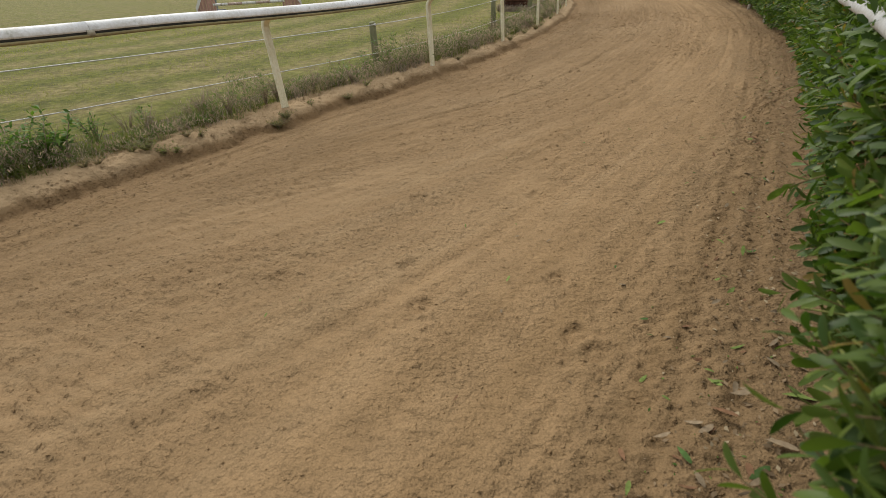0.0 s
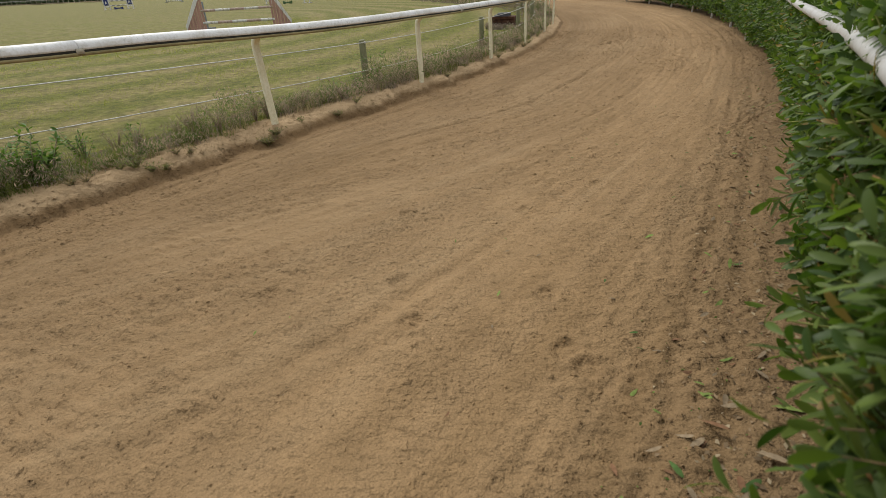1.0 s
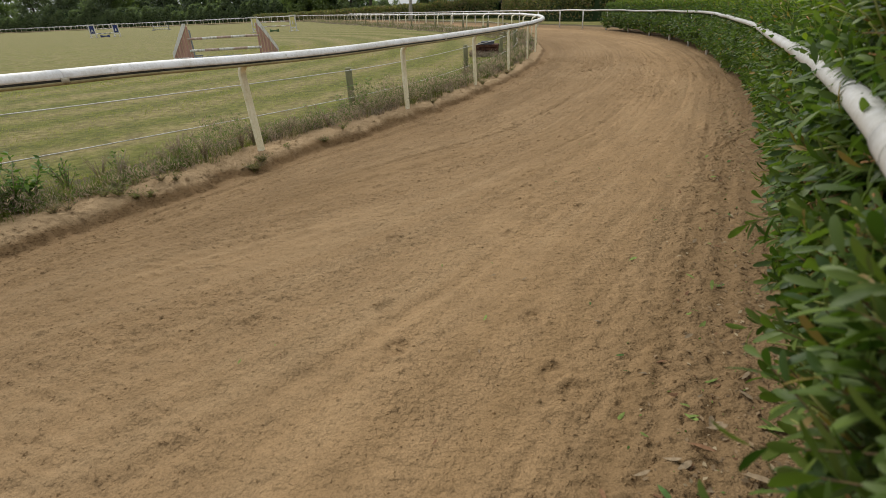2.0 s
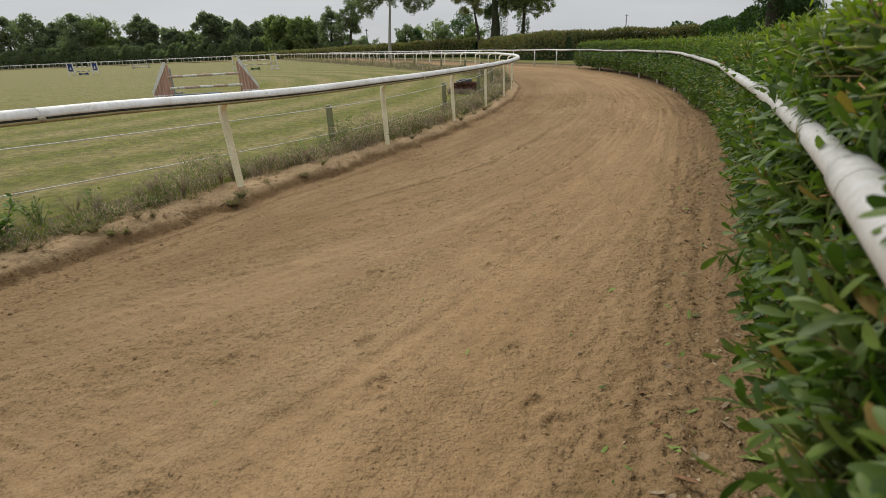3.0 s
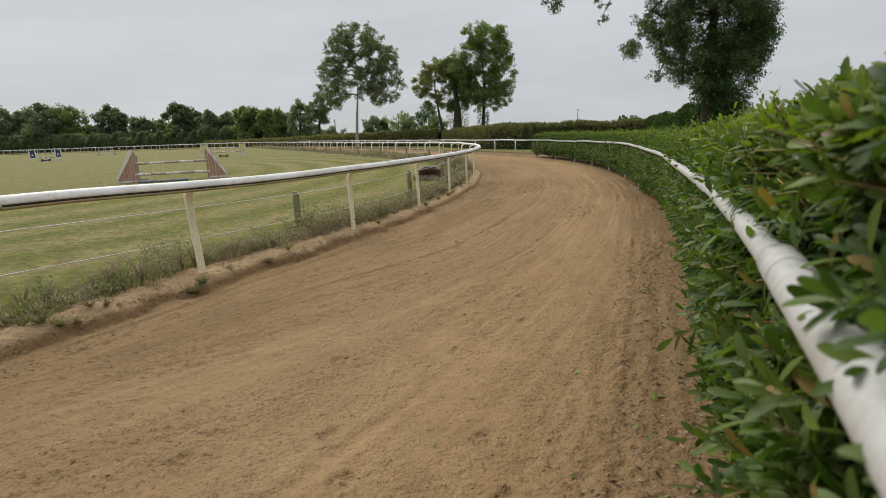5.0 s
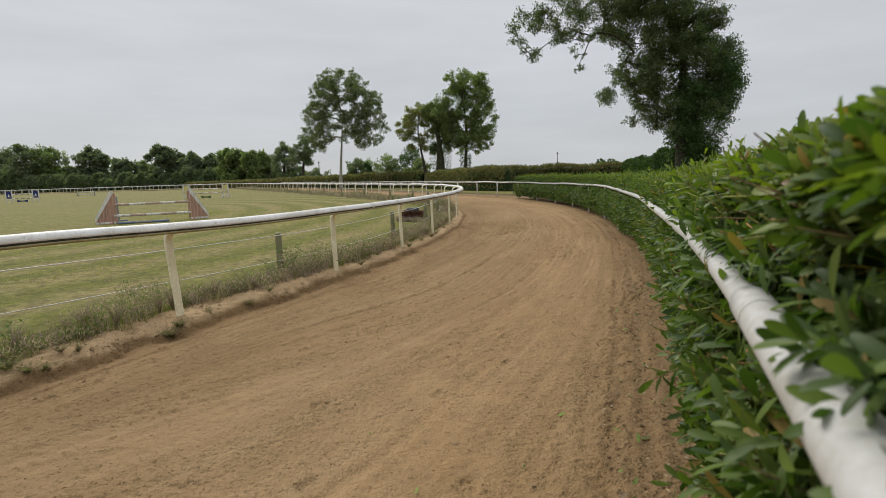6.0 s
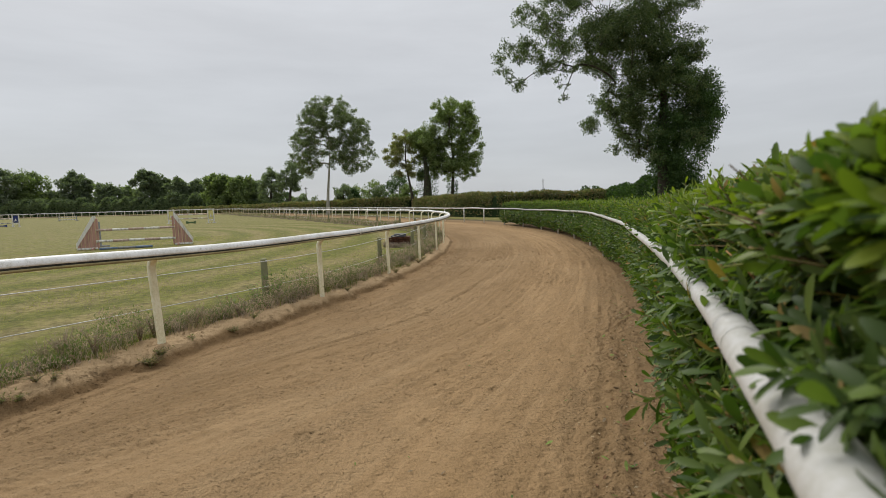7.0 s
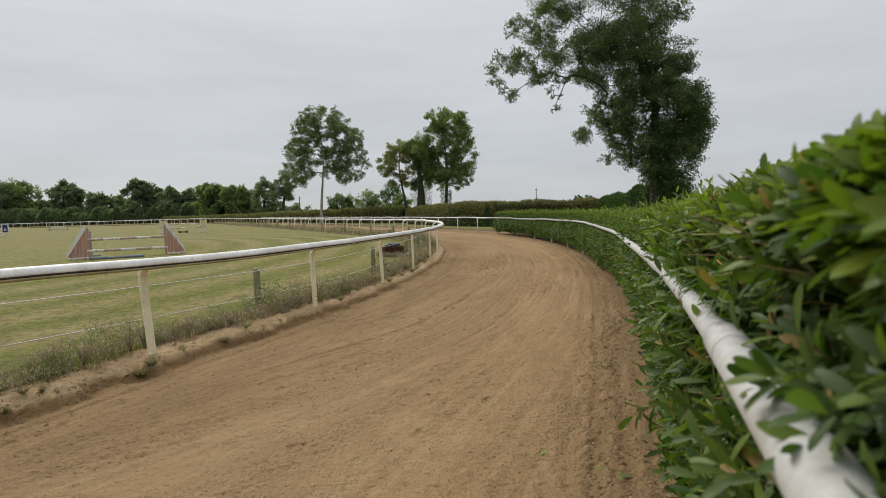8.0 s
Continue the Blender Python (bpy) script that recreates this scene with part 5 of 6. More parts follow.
def utility_pole(a, d, tall):
    at = bearing(a, d)
    pole = tagged(empty("utility_pole", (*at, 0)), "thin wooden utility pole far beyond the hedges", "utility pole", "far utility poles")
    bm = bmesh.new()
    tube(bm, [(0, 0, -0.3), (0, 0, tall)], [0.16, 0.11], 8)
    part("shaft", bm, DARK_BARK, pole)
    bm = bmesh.new()
    box(bm, (1.0, 0.1, 0.12), (0, 0, tall - 0.5), 0.01)
    part("crossarm", bm, DARK_BARK, pole)


utility_pole(0.188, 180, 8.0)
utility_pole(-0.281, 150, 6.6)


# ---- show jumps on the field ----
PINK_WOOD = paint_material("faded_red_boards", (0.40, 0.23, 0.18), (0.28, 0.17, 0.13))
WHITE_WOOD = paint_material("chipped_white_paint", (0.66, 0.65, 0.60), (0.36, 0.32, 0.26))
RED_BAND = paint_material("faded_red_band", (0.40, 0.29, 0.24), (0.56, 0.48, 0.42))
BLUE_PAINT = paint_material("faded_blue_paint", (0.13, 0.19, 0.28), (0.2, 0.22, 0.24))
NAVY_PAINT = paint_material("navy_blue_paint", (0.02, 0.035, 0.14), (0.05, 0.07, 0.18))
GREY_POST = paint_material("blue_grey_paint", (0.24, 0.25, 0.26), (0.14, 0.15, 0.16))
GREEN_PAINT = paint_material("green_paint", (0.07, 0.13, 0.05), (0.12, 0.15, 0.08))
YELLOW_PAINT = paint_material("pale_yellow_paint", (0.58, 0.52, 0.2), (0.4, 0.36, 0.2))


def banded_pole(name, length, radius, bands, first, second, label):
    """A jump pole along x, painted in bands, one mesh a band."""
    pole = tagged(empty(name), label, "jump pole", "jump poles")
    for k in range(bands):
        bm = bmesh.new()
        x0, x1 = -length / 2 + length * k / bands, -length / 2 + length * (k + 1) / bands
        tube(bm, [(x0, 0, 0), (x1, 0, 0)], [radius, radius], 10)
        part("band", bm, (first, second)[k % 2], pole)
    return pole


def put(ob, at, turn=0.0, rise=0.0):
    ob.matrix_world = Matrix.Translation(at) @ Matrix.Rotation(turn, 4, "Z") @ Matrix.Rotation(rise, 4, "Y")


def boarded_wing(mirror):
    """A triangular wing of upright boards with a white slanting cap; its tall edge faces the poles (+x)."""
    wing = tagged(empty("jump_wing"), "triangular show-jump wing of faded red boards with white cap", "jump wing", "wings of the red jump")
    tall, wide, n = 1.36, 0.66, 5
    k = -1 if mirror else 1
    for j in range(n):
        x0, x1 = wide * j / n, wide * (j + 1) / n - 0.012
        low, high = 0.10 + (tall - 0.14) * x0 / wide * 0.93 + 0.08, 0.10 + (tall - 0.14) * x1 / wide * 0.93 + 0.08
        bm = bmesh.new()
        prism(bm, [(k * (x0 - wide), 0.08), (k * (x1 - wide), 0.08), (k * (x1 - wide), high), (k * (x0 - wide), low)], 0.03)
        bmesh.ops.recalc_face_normals(bm, faces=bm.faces)
        part("board", bm, PINK_WOOD, wing)
    bm = bmesh.new()
    prism(bm, [(k * -(wide + 0.05), 0.07), (k * -(wide + 0.05), 0.27), (k * -0.07, tall + 0.05), (k * 0.03, tall + 0.05), (k * 0.03, tall - 0.08)], 0.07)
    bmesh.ops.recalc_face_normals(bm, faces=bm.faces)
    part("cap", bm, WHITE_WOOD, wing, "white slanting cap board")
    bm = bmesh.new()
    box(bm, (wide + 0.06, 0.10, 0.08), (k * -wide / 2, 0, 0), 0.008)
    part("foot_board", bm, WHITE_WOOD, wing, "white foot board")
    bm = bmesh.new()
    box(bm, (0.09, 0.09, tall - 0.08), (k * 0.05, 0.02, 0.02), 0.008)
    part("upright", bm, PINK_WOOD, wing)
    for y in (-0.34, 0.34):
        bm = bmesh.new()
        box(bm, (0.08, 0.6, 0.07), (k * -0.1, y, 0), 0.006)
        part("foot", bm, PINK_WOOD, wing)
    return wing


def jump_red():
    a, b = Vector((-10.2, 23.3, 0.03)), Vector((-7.38, 24.15, 0.03))
    turn = math.atan2(b.y - a.y, b.x - a.x)
    put(boarded_wing(False), a, turn)
    put(boarded_wing(True), b, turn)
    span = (b - a).length
    mid = (a + b) / 2
    label = "weathered jump pole banded in faded red and white"
    put(banded_pole("jump_pole", span, 0.05, 5, RED_BAND, WHITE_WOOD, label), mid + Vector((0, 0, 0.80)), turn)
    put(banded_pole("jump_pole", span, 0.055, 5, WHITE_WOOD, RED_BAND, label), mid + Vector((0, 0, 0.32)), turn, radians(0.4))
    put(banded_pole("ground_pole", 1.9, 0.05, 3, BLUE_PAINT, GREY_POST, "faded blue pole lying on the grass"), mid + Vector((-0.1, -0.9, 0.06)), turn - 0.06)
    stand = tagged(empty("jump_stand", mid + Vector((-1.85, 0.95, 0))), "slim blue-grey jump stand behind the wing", "jump stand")
    bm = bmesh.new()
    box(bm, (0.055, 0.055, 1.1), (0, 0, 0.03), 0.005)
    part("upright", bm, GREY_POST, stand)
    bm = bmesh.new()
    box(bm, (0.7, 0.09, 0.07), (0, 0, 0.0), 0.006)
    part("foot", bm, GREY_POST, stand)


def framed_wing(fill, height=1.5, width=0.6):
    wing = tagged(empty("jump_wing"), "white framed show-jump wing with painted panel", "jump wing", "framed jump wings")
    for x in (-width / 2, width / 2):
        bm = bmesh.new()
        box(bm, (0.1, 0.08, height), (x, 0, 0), 0.006)
        part("upright", bm, WHITE_WOOD, wing)
        bm = bmesh.new()
        box(bm, (0.1, 0.7, 0.08), (x, 0, 0), 0.006)
        part("foot", bm, WHITE_WOOD, wing)
    for z in (0.3, height - 0.12):
        bm = bmesh.new()
        box(bm, (width - 0.1, 0.06, 0.1), (0, 0, z), 0.006)
        part("rail", bm, WHITE_WOOD, wing)
    bm = bmesh.new()
    box(bm, (width - 0.14, 0.03, height * 0.55), (0, 0, height * 0.32), 0.004)
    part("panel", bm, fill, wing)
    bm = bmesh.new()
    prism(bm, [(-0.14, 0.6), (0, 0.72), (0.14, 0.6), (0, 1.0)], 0.05)
    part("motif", bm, WHITE_WOOD, wing)
    return wing


def jump_framed(a, b, fill, heights, first, second, filler=None):
    a, b = Vector((*a, 0.0)), Vector((*b, 0.0))
    turn = math.atan2(b.y - a.y, b.x - a.x)
    put(framed_wing(fill), a, turn)
    put(framed_wing(fill), b, turn)
    span, mid = (b - a).length - 0.6, (a + b) / 2
    for z in heights:
        put(banded_pole("jump_pole", span, 0.05, 7, first, second, "jump pole painted in bands"), mid + Vector((0, 0, z)), turn)
    if filler:
        bow = tagged(empty("jump_filler"), "bow-shaped painted filler under the poles", "jump filler")
        bm = bmesh.new()
        prism(bm, [(-0.5, 0.0), (-0.15, 0.08), (0.15, 0.08), (0.5, 0.0), (0.5, 0.3), (0.15, 0.2), (-0.15, 0.2), (-0.5, 0.3)], 0.08)
        bmesh.ops.recalc_face_normals(bm, faces=bm.faces)
        part("board", bm, filler, bow)
        put(bow, mid + Vector((0, -0.12, 0.0)), turn)


jump_red()
jump_framed((-40.4, 66.9), (-37.9, 67.5), NAVY_PAINT, (0.45, 0.95), WHITE_WOOD, GREY_POST, NAVY_PAINT)
jump_framed((-17.3, 55.6), (-13.2, 54.4), YELLOW_PAINT, (0.55, 0.95), RED_BAND, WHITE_WOOD, GREEN_PAINT)


def low_jump(at, turn, span, heights):
    for z in heights:
        put(banded_pole("jump_pole", span, 0.06, 13, WHITE_WOOD, GREY_POST, "white and grey banded pole of a low jump"), Vector((*at, z)), turn)
    for x in (-span / 2, span / 2):
        stand = tagged(empty("jump_stand"), "short grey jump stand on the grass", "jump stand", "low jump stands")
        bm = bmesh.new()
        box(bm, (0.1, 0.1, max(heights) + 0.25), (0, 0, 0), 0.006)
        part("upright", bm, GREY_POST, stand)
        bm = bmesh.new()
        box(bm, (0.1, 0.6, 0.08), (0, 0, 0), 0.006)
        part("foot", bm, GREY_POST, stand)
        put(stand, Vector((at[0] + x * math.cos(turn), at[1] + x * math.sin(turn), 0.0)), turn)


low_jump((-45.6, 94.9), -0.35, 3.4, (0.2, 0.62))


# ---- verge plants, clods, fallen leaves ----
DRY_GRASS = leaf_material("dry_purple_grass", (0.23, 0.18, 0.15), (0.50, 0.415, 0.35), (0.10, 0.12, 0.04), 0.8, 0.35, 0.12, through=(1.15, 1.12, 0.85))
GREEN_GRASS = leaf_material("green_verge_grass", (0.09, 0.13, 0.03), (0.25, 0.26, 0.075), (0.24, 0.2, 0.1), 0.7, 0.3, 0.15)
WEED_LEAF = leaf_material("green_weed_leaf", (0.065, 0.13, 0.024), (0.17, 0.27, 0.055), None, 0.55, 0.35)
FIELD_GRASS = leaf_material("short_field_grass", (0.19, 0.20, 0.042), (0.31, 0.30, 0.075), (0.34, 0.29, 0.13), 0.75, 0.5, 0.15)
STRAW = leaf_material("straw_grass", (0.30, 0.25, 0.13), (0.52, 0.44, 0.27), (0.12, 0.14, 0.04), 0.8, 0.3, 0.1, through=(1.15, 1.12, 0.85))
SEED = leaf_material("seed_head", (0.20, 0.14, 0.11), (0.38, 0.29, 0.22), None, 0.8, 0.3, through=(1.15, 1.12, 0.85))
BRUSH = leaf_material("dry_brush", (0.30, 0.235, 0.19), (0.52, 0.42, 0.34), (0.13, 0.185, 0.06), 0.85, 0.5, 0.42, through=(1.15, 1.12, 0.85))
WEED_DRY = leaf_material("withered_weed_leaf", (0.16, 0.125, 0.06), (0.36, 0.28, 0.15), (0.12, 0.15, 0.05), 0.8, 0.35, 0.35)
STALK = bark_material("dry_stalk", (0.18, 0.14, 0.085), (0.34, 0.27, 0.17))
CLOD = Mat("sand_clod", 0.95, spec=0.1)
CLOD.colour(CLOD.mix(1.0, CLOD.ramp(CLOD.island(), (0.0, (0.17, 0.108, 0.053)), (0.85, (0.31, 0.205, 0.105)), (1.0, (0.42, 0.29, 0.16))), CLOD.ramp(CLOD.noise(90, 4, 0.7), (0.3, 0.7), (0.7, 1.15)), "MULTIPLY"))


def blades(root, height, lean, width, r):
    """Grass blades of two tapering bends each."""
    n = len(root)
    a = r.uniform(0, 2 * math.pi, n)
    side = np.stack([np.cos(a), np.sin(a), np.zeros(n)], 1) * (width / 2)[:, None]
    b = r.uniform(0, 2 * math.pi, n)
    out = np.stack([np.cos(b), np.sin(b), np.zeros(n)], 1) * (lean * height)[:, None]
    up = np.array([0, 0, 1.0]) * height[:, None]
    mid, tip = root + up * 0.55 + out * 0.3, root + up * 0.95 + out
    v = np.stack([root - side, root + side, mid + side * 0.7, mid - side * 0.7, tip], 1)
    f = np.array([(0, 1, 2), (0, 2, 3), (3, 2, 4)])
    return v.reshape(-1, 3), (f[None] + (np.arange(n) * 5)[:, None, None]).reshape(-1, 3)


def on_plan(s, w, lift=0.0):
    x, y, _ = plan(s, w)
    return np.stack([x, y, ground_z(s, w) + lift], -1)


def build_verge():
    r = np.random.default_rng(21)
    # tufts of dry and green grass along the bank
    n = 1450
    s = -8.5 + 40 * r.random(n) ** 1.35
    w = inner_w(s) - 0.10 - np.abs(r.normal(0, 0.38, n)) - 0.12 * fbm(s * 2.2, s * 0, 2, 62) - 0.18 * np.exp(-(((s + 2.6) / 0.6) ** 2))
    kind = np.where(r.random(n) < np.where(s < -2.6, 0.7, 0.30), 1, 0)
    kind = np.where((kind == 0) & (r.random(n) < 0.16), 2, kind)
    tall = (0.10 + 0.22 * r.random(n) ** 1.3) * np.clip((inner_w(s) + 0.02 - w) / 0.3, 0.3, 1) * np.clip(1.3 + (w - inner_w(s)), 0.3, 1)
    for name, which, material, label in (("dry_verge_grass", 0, DRY_GRASS, "dry purple-brown grass along the sand bank"), ("green_verge_grass", 1, GREEN_GRASS, "green grass along the sand bank"), ("straw_verge_grass", 2, STRAW, "pale straw grass along the sand bank")):
        i = np.repeat(np.flatnonzero(kind == which), 46)
        k = len(i)
        root = on_plan(s[i] + r.normal(0, 0.07, k), w[i] + r.normal(0, 0.06, k), -0.01)
        v, f = blades(root, tall[i] * r.uniform(0.35, 1.15, k), r.uniform(0.05, 0.95, k), r.uniform(0.003, 0.007, k) * (1 + 0.05 * np.maximum(s[i], 0)), r)
        tagged(part(name, tri_mesh(name, v, f), material), label, "grass", kind="stuff")
    # seed heads on the dry tufts
    i = np.repeat(np.flatnonzero(kind == 0), 7)
    n = len(i)
    p = on_plan(s[i] + r.normal(0, 0.08, n), w[i] + r.normal(0, 0.07, n), 0)
    p[:, 2] += tall[i] * r.uniform(0.5, 1.05, n)
    v, f = leaf_cloud(p, r.normal(0, 0.6, (n, 3)) + np.array([0, 0, 0.9]), r.normal(0, 1, (n, 3)), r.uniform(0.015, 0.045, n), "card")
    tagged(part("grass_seed_heads", tri_mesh("grass_seed_heads", v, f), SEED), "purple-brown seed heads of the verge grass", "grass", kind="stuff")
    # far inner verge, along the back straight
    n = 15000
    s = 28 + 92 * r.random(n) ** 1.5
    w = -2.75 - np.abs(r.normal(0, 0.45, n))
    v, f = blades(on_plan(s, w), r.uniform(0.15, 0.5, n) * (0.4 + fbm(s * 0.5, w, 3, 66)), r.uniform(0.2, 0.9, n), r.uniform(0.012, 0.035, n), r)
    tagged(part("far_verge_grass", tri_mesh("far_verge_grass", v, f), BRUSH), "rough grass below the far rail", "grass", kind="stuff")
    # short grass of the field near the fence
    n = 90000
    s = -12 + 40 * r.random(n) ** 1.3
    w = -3.0 - 15 * r.random(n) ** 1.7
    root = on_plan(s, np.maximum(w, -4.2), 0)
    x, y, _ = plan(s, w)
    root = np.stack([x, y, np.where(w < -3.9, 0.02, root[:, 2])], -1)
    far = 1 + 0.10 * (-w - 3)
    a, h = r.uniform(0, 2 * math.pi, n), r.uniform(0.012, 0.04, n)
    side = np.stack([np.cos(a), np.sin(a), np.zeros(n)], 1) * (r.uniform(0.003, 0.006, n) * far)[:, None]
    tip = root + np.stack([r.normal(0, 0.5, n) * h, r.normal(0, 0.5, n) * h, h], 1)
    v, f = np.stack([root - side, root + side, tip], 1).reshape(-1, 3), np.arange(3 * n).reshape(-1, 3)
    tagged(part("field_grass", tri_mesh("field_grass", v, f), FIELD_GRASS), "short mown grass blades of the field", "grass", kind="stuff")


def weed(s, w, tall, seed, stems=5, leaf=0.09, material=None, label="leafy green weed on the sand bank"):
    """A branching weed with leaves up its stems."""
    r = np.random.default_rng(seed)
    at, _ = spot(s, w, float(ground_z(s, w)) - 0.01)
    thing = tagged(empty("weed", at), label, "weed", "weeds on the bank")
    bm = bmesh.new()
    place, ahead = [], []
    for k in range(stems):
        a = r.uniform(0, 2 * math.pi)
        h = tall * r.uniform(0.6, 1.0)
        out = Vector((math.cos(a), math.sin(a), 0)) * h * (r.uniform(0.12, 0.55) if tall > 0.2 else r.uniform(0.4, 1.7))
        pts = [Vector((0, 0, 0)), out * 0.35 + Vector((0, 0, h * 0.5)), out + Vector((0, 0, h))]
        tube(bm, pts, [0.005, 0.004, 0.0015] if tall > 0.2 else [0.0025, 0.002, 0.001], 5)
        for j in range(int(12 + 22 * tall)):
            f = r.uniform(0.12, 1.0)
            p = pts[0].lerp(pts[1], f * 2) if f < 0.5 else pts[1].lerp(pts[2], f * 2 - 1)
            place.append(p)
            ahead.append(unit(r.normal(0, 1, 3) * np.array([1, 1, 0.5]) + np.array([0, 0, 0.3])))
    tagged(part("stem_growth", bm, STALK, thing, "thin stalks"), kind="stuff")
    place, ahead = np.array(place), np.array(ahead)
    v, f = leaf_cloud(place, ahead, r.normal(0, 0.5, place.shape) + np.array([0, 0, 1.0]), r.uniform(0.4, 1.2, len(place)) * leaf, "fold" if leaf > 0.042 else "sliver")
    tagged(part("leaves", tri_mesh("leaves", v, f), material or WEED_LEAF, thing), kind="stuff")


build_verge()
for k, (s, w, tall, stems, leaf) in enumerate(((-5.75, -2.85, 0.40, 12, 0.075), (-5.45, -3.0, 0.46, 12, 0.085), (-5.22, -2.88, 0.46, 11, 0.095), (-5.02, -3.0, 0.50, 10, 0.085), (-4.7, -3.1, 0.42, 12, 0.05), (-6.1, -2.9, 0.46, 14, 0.06), (-4.2, -3.05, 0.36, 9, 0.045), (-5.3, -3.25, 0.5, 12, 0.06))):
    weed(s, w, tall, 300 + k, stems, leaf)
for k, (s, w, tall, stems, leaf) in enumerate(((-4.51, -2.52, 0.17, 26, 0.04), (-4.40, -2.44, 0.10, 16, 0.032), (-4.62, -2.58, 0.12, 14, 0.035), (-4.3, -2.4, 0.07, 12, 0.028), (-2.5, -2.42, 0.09, 10, 0.03), (-1.45, -2.44, 0.13, 16, 0.032), (1.9, -2.6, 0.12, 10, 0.035), (4.6, -2.62, 0.16, 14, 0.04), (6.1, -2.65, 0.14, 12, 0.04), (7.5, -2.72, 0.15, 12, 0.04))):
    weed(s, w, tall, 330 + k, stems, leaf, GREEN_GRASS, "small dusty weed in the sand bank")
for k, (s, w, tall, stems, leaf) in enumerate(((-0.35, -3.05, 0.60, 11, 0.055), (-0.7, -3.1, 0.46, 8, 0.05), (-1.35, -3.0, 0.38, 5, 0.05), (0.55, -3.3, 0.4, 5, 0.05))):
    weed(s, w, tall, 360 + k, stems, leaf, WEED_LEAF, "tall thistle-like weed beside the rope fence")

for k, (s, w, tall, stems, leaf) in enumerate(((-3.14, -2.27, 0.11, 60, 0.024), (-2.98, -2.3, 0.09, 40, 0.024), (-5.06, -2.57, 0.10, 18, 0.02), (-4.95, -2.54, 0.12, 12, 0.02), (-4.08, -2.52, 0.12, 16, 0.02), (-3.98, -2.44, 0.09, 14, 0.02), (-1.9, -2.38, 0.08, 26, 0.022), (0.9, -2.42, 0.08, 26, 0.022), (3.4, -2.52, 0.14, 26, 0.025), (5.4, -2.6, 0.14, 24, 0.025))):
    weed(s, w, tall, 380 + k, stems, leaf * 1.5, WEED_DRY, "dead brown tangled weed at the foot of the bank")

scatter = np.random.default_rng(77)
for k in range(50):
    s = -4.6 + 24 * scatter.random() ** 1.2
    w = float(inner_w(s)) - 0.22 - abs(scatter.normal(0, 0.25))
    weed(s, w, scatter.uniform(0.2, 0.42), 400 + k, 11, 0.035, SEED if k % 3 else DRY_GRASS, "dry purple-brown weed clump on the verge")


def build_clods():
    """Loose crumbs of sand, each an uneven five-sided cap."""
    r = np.random.default_rng(31)
    n = 130000
    s = -7.0 + 17.0 * r.random(n) ** 1.4
    w = r.uniform(-2.75, 2.9, n)
    rough = np.clip(2.6 * (fbm(s * 0.6, wheel_w(s, w) * 2.2, 3, 16) - 0.34), 0.38, 1)
    rough = np.maximum(rough, 0.8 * np.exp(-(((w - outer_w(s) + 0.3) / 0.25) ** 2)))
    rough = np.maximum(rough, 0.9 * np.exp(-(((w + 2.15) / 0.35) ** 2)))
    keep = r.random(n) < 0.9 * rough
    s, w, rough = s[keep], w[keep], rough[keep]
    n = len(s)
    size = (0.006 + 0.014 * r.random(n) ** 3.5) * (1 + 0.05 * np.maximum(0, s + 4))
    base = ground_z(s, w) + track_grain(s, w) - 0.001
    a = np.arange(5) * 2 * math.pi / 5 + r.uniform(0, 6.28, (n, 1)) + r.normal(0, 0.25, (n, 5))
    rad = size[:, None] * r.uniform(0.6, 1.25, (n, 5))
    ds = np.concatenate([rad * np.cos(a), size[:, None] * r.normal(0, 0.3, (n, 1))], 1)
    dw = np.concatenate([rad * np.sin(a), size[:, None] * r.normal(0, 0.3, (n, 1))], 1)
    up = np.concatenate([np.full((n, 5), -0.004), size[:, None] * r.uniform(0.2, 0.42, (n, 1))], 1)
    ss, ww = s[:, None] + ds, w[:, None] + dw
    x, y, _ = plan(ss, ww)
    v = np.stack([x, y, base[:, None] + up], -1).reshape(-1, 3)
    fan = np.array([(5, (k + 1) % 5, k) for k in range(5)])
    f = (fan[None] + (np.arange(n) * 6)[:, None, None]).reshape(-1, 3)
    me = tri_mesh("clods", v, f, False, np.stack([ss, wheel_w(ss, ww)], -1).reshape(-1, 2))
    lane(me, ss, ww)
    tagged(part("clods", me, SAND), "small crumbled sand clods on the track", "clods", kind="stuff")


def build_brush():
    """Fluffy dry weeds of many fine seed heads behind the bank."""
    r = np.random.default_rng(91)
    n = 520
    s = -6.4 + 30 * r.random(n) ** 1.5
    w = inner_w(s) - 0.14 - 0.18 * np.exp(-(((s + 2.6) / 0.6) ** 2)) - np.abs(r.normal(0, 0.28, n))
    tall = r.uniform(0.20, 0.46, n) * np.clip(3.0 * (fbm(s * 1.3, s * 0, 3, 64) - 0.24), 0.25, 1.15) * np.where(s < -3.6, 0.75, 1.0)
    wide = r.uniform(0.08, 0.2, n)
    i = np.repeat(np.arange(n), 125)
    k = len(i)
    h = r.random(k) ** 0.6
    p = on_plan(s[i] + r.normal(0, 0.55, k) * wide[i] * (0.3 + h), w[i] + r.normal(0, 0.5, k) * wide[i] * (0.3 + h))
    p[:, 2] += tall[i] * h * r.uniform(0.7, 1.1, k)
    v, f = leaf_cloud(p, r.normal(0, 0.7, (k, 3)) + np.array([0, 0, 0.8]), r.normal(0, 1, (k, 3)), r.uniform(0.02, 0.06, k) * (1 + 0.06 * np.maximum(0, s[i])), "sliver")
    tagged(part("dry_brush", tri_mesh("dry_brush", v, f), BRUSH), "fluffy grey-purple dried weeds along the bank", "weeds", kind="stuff")


build_brush()


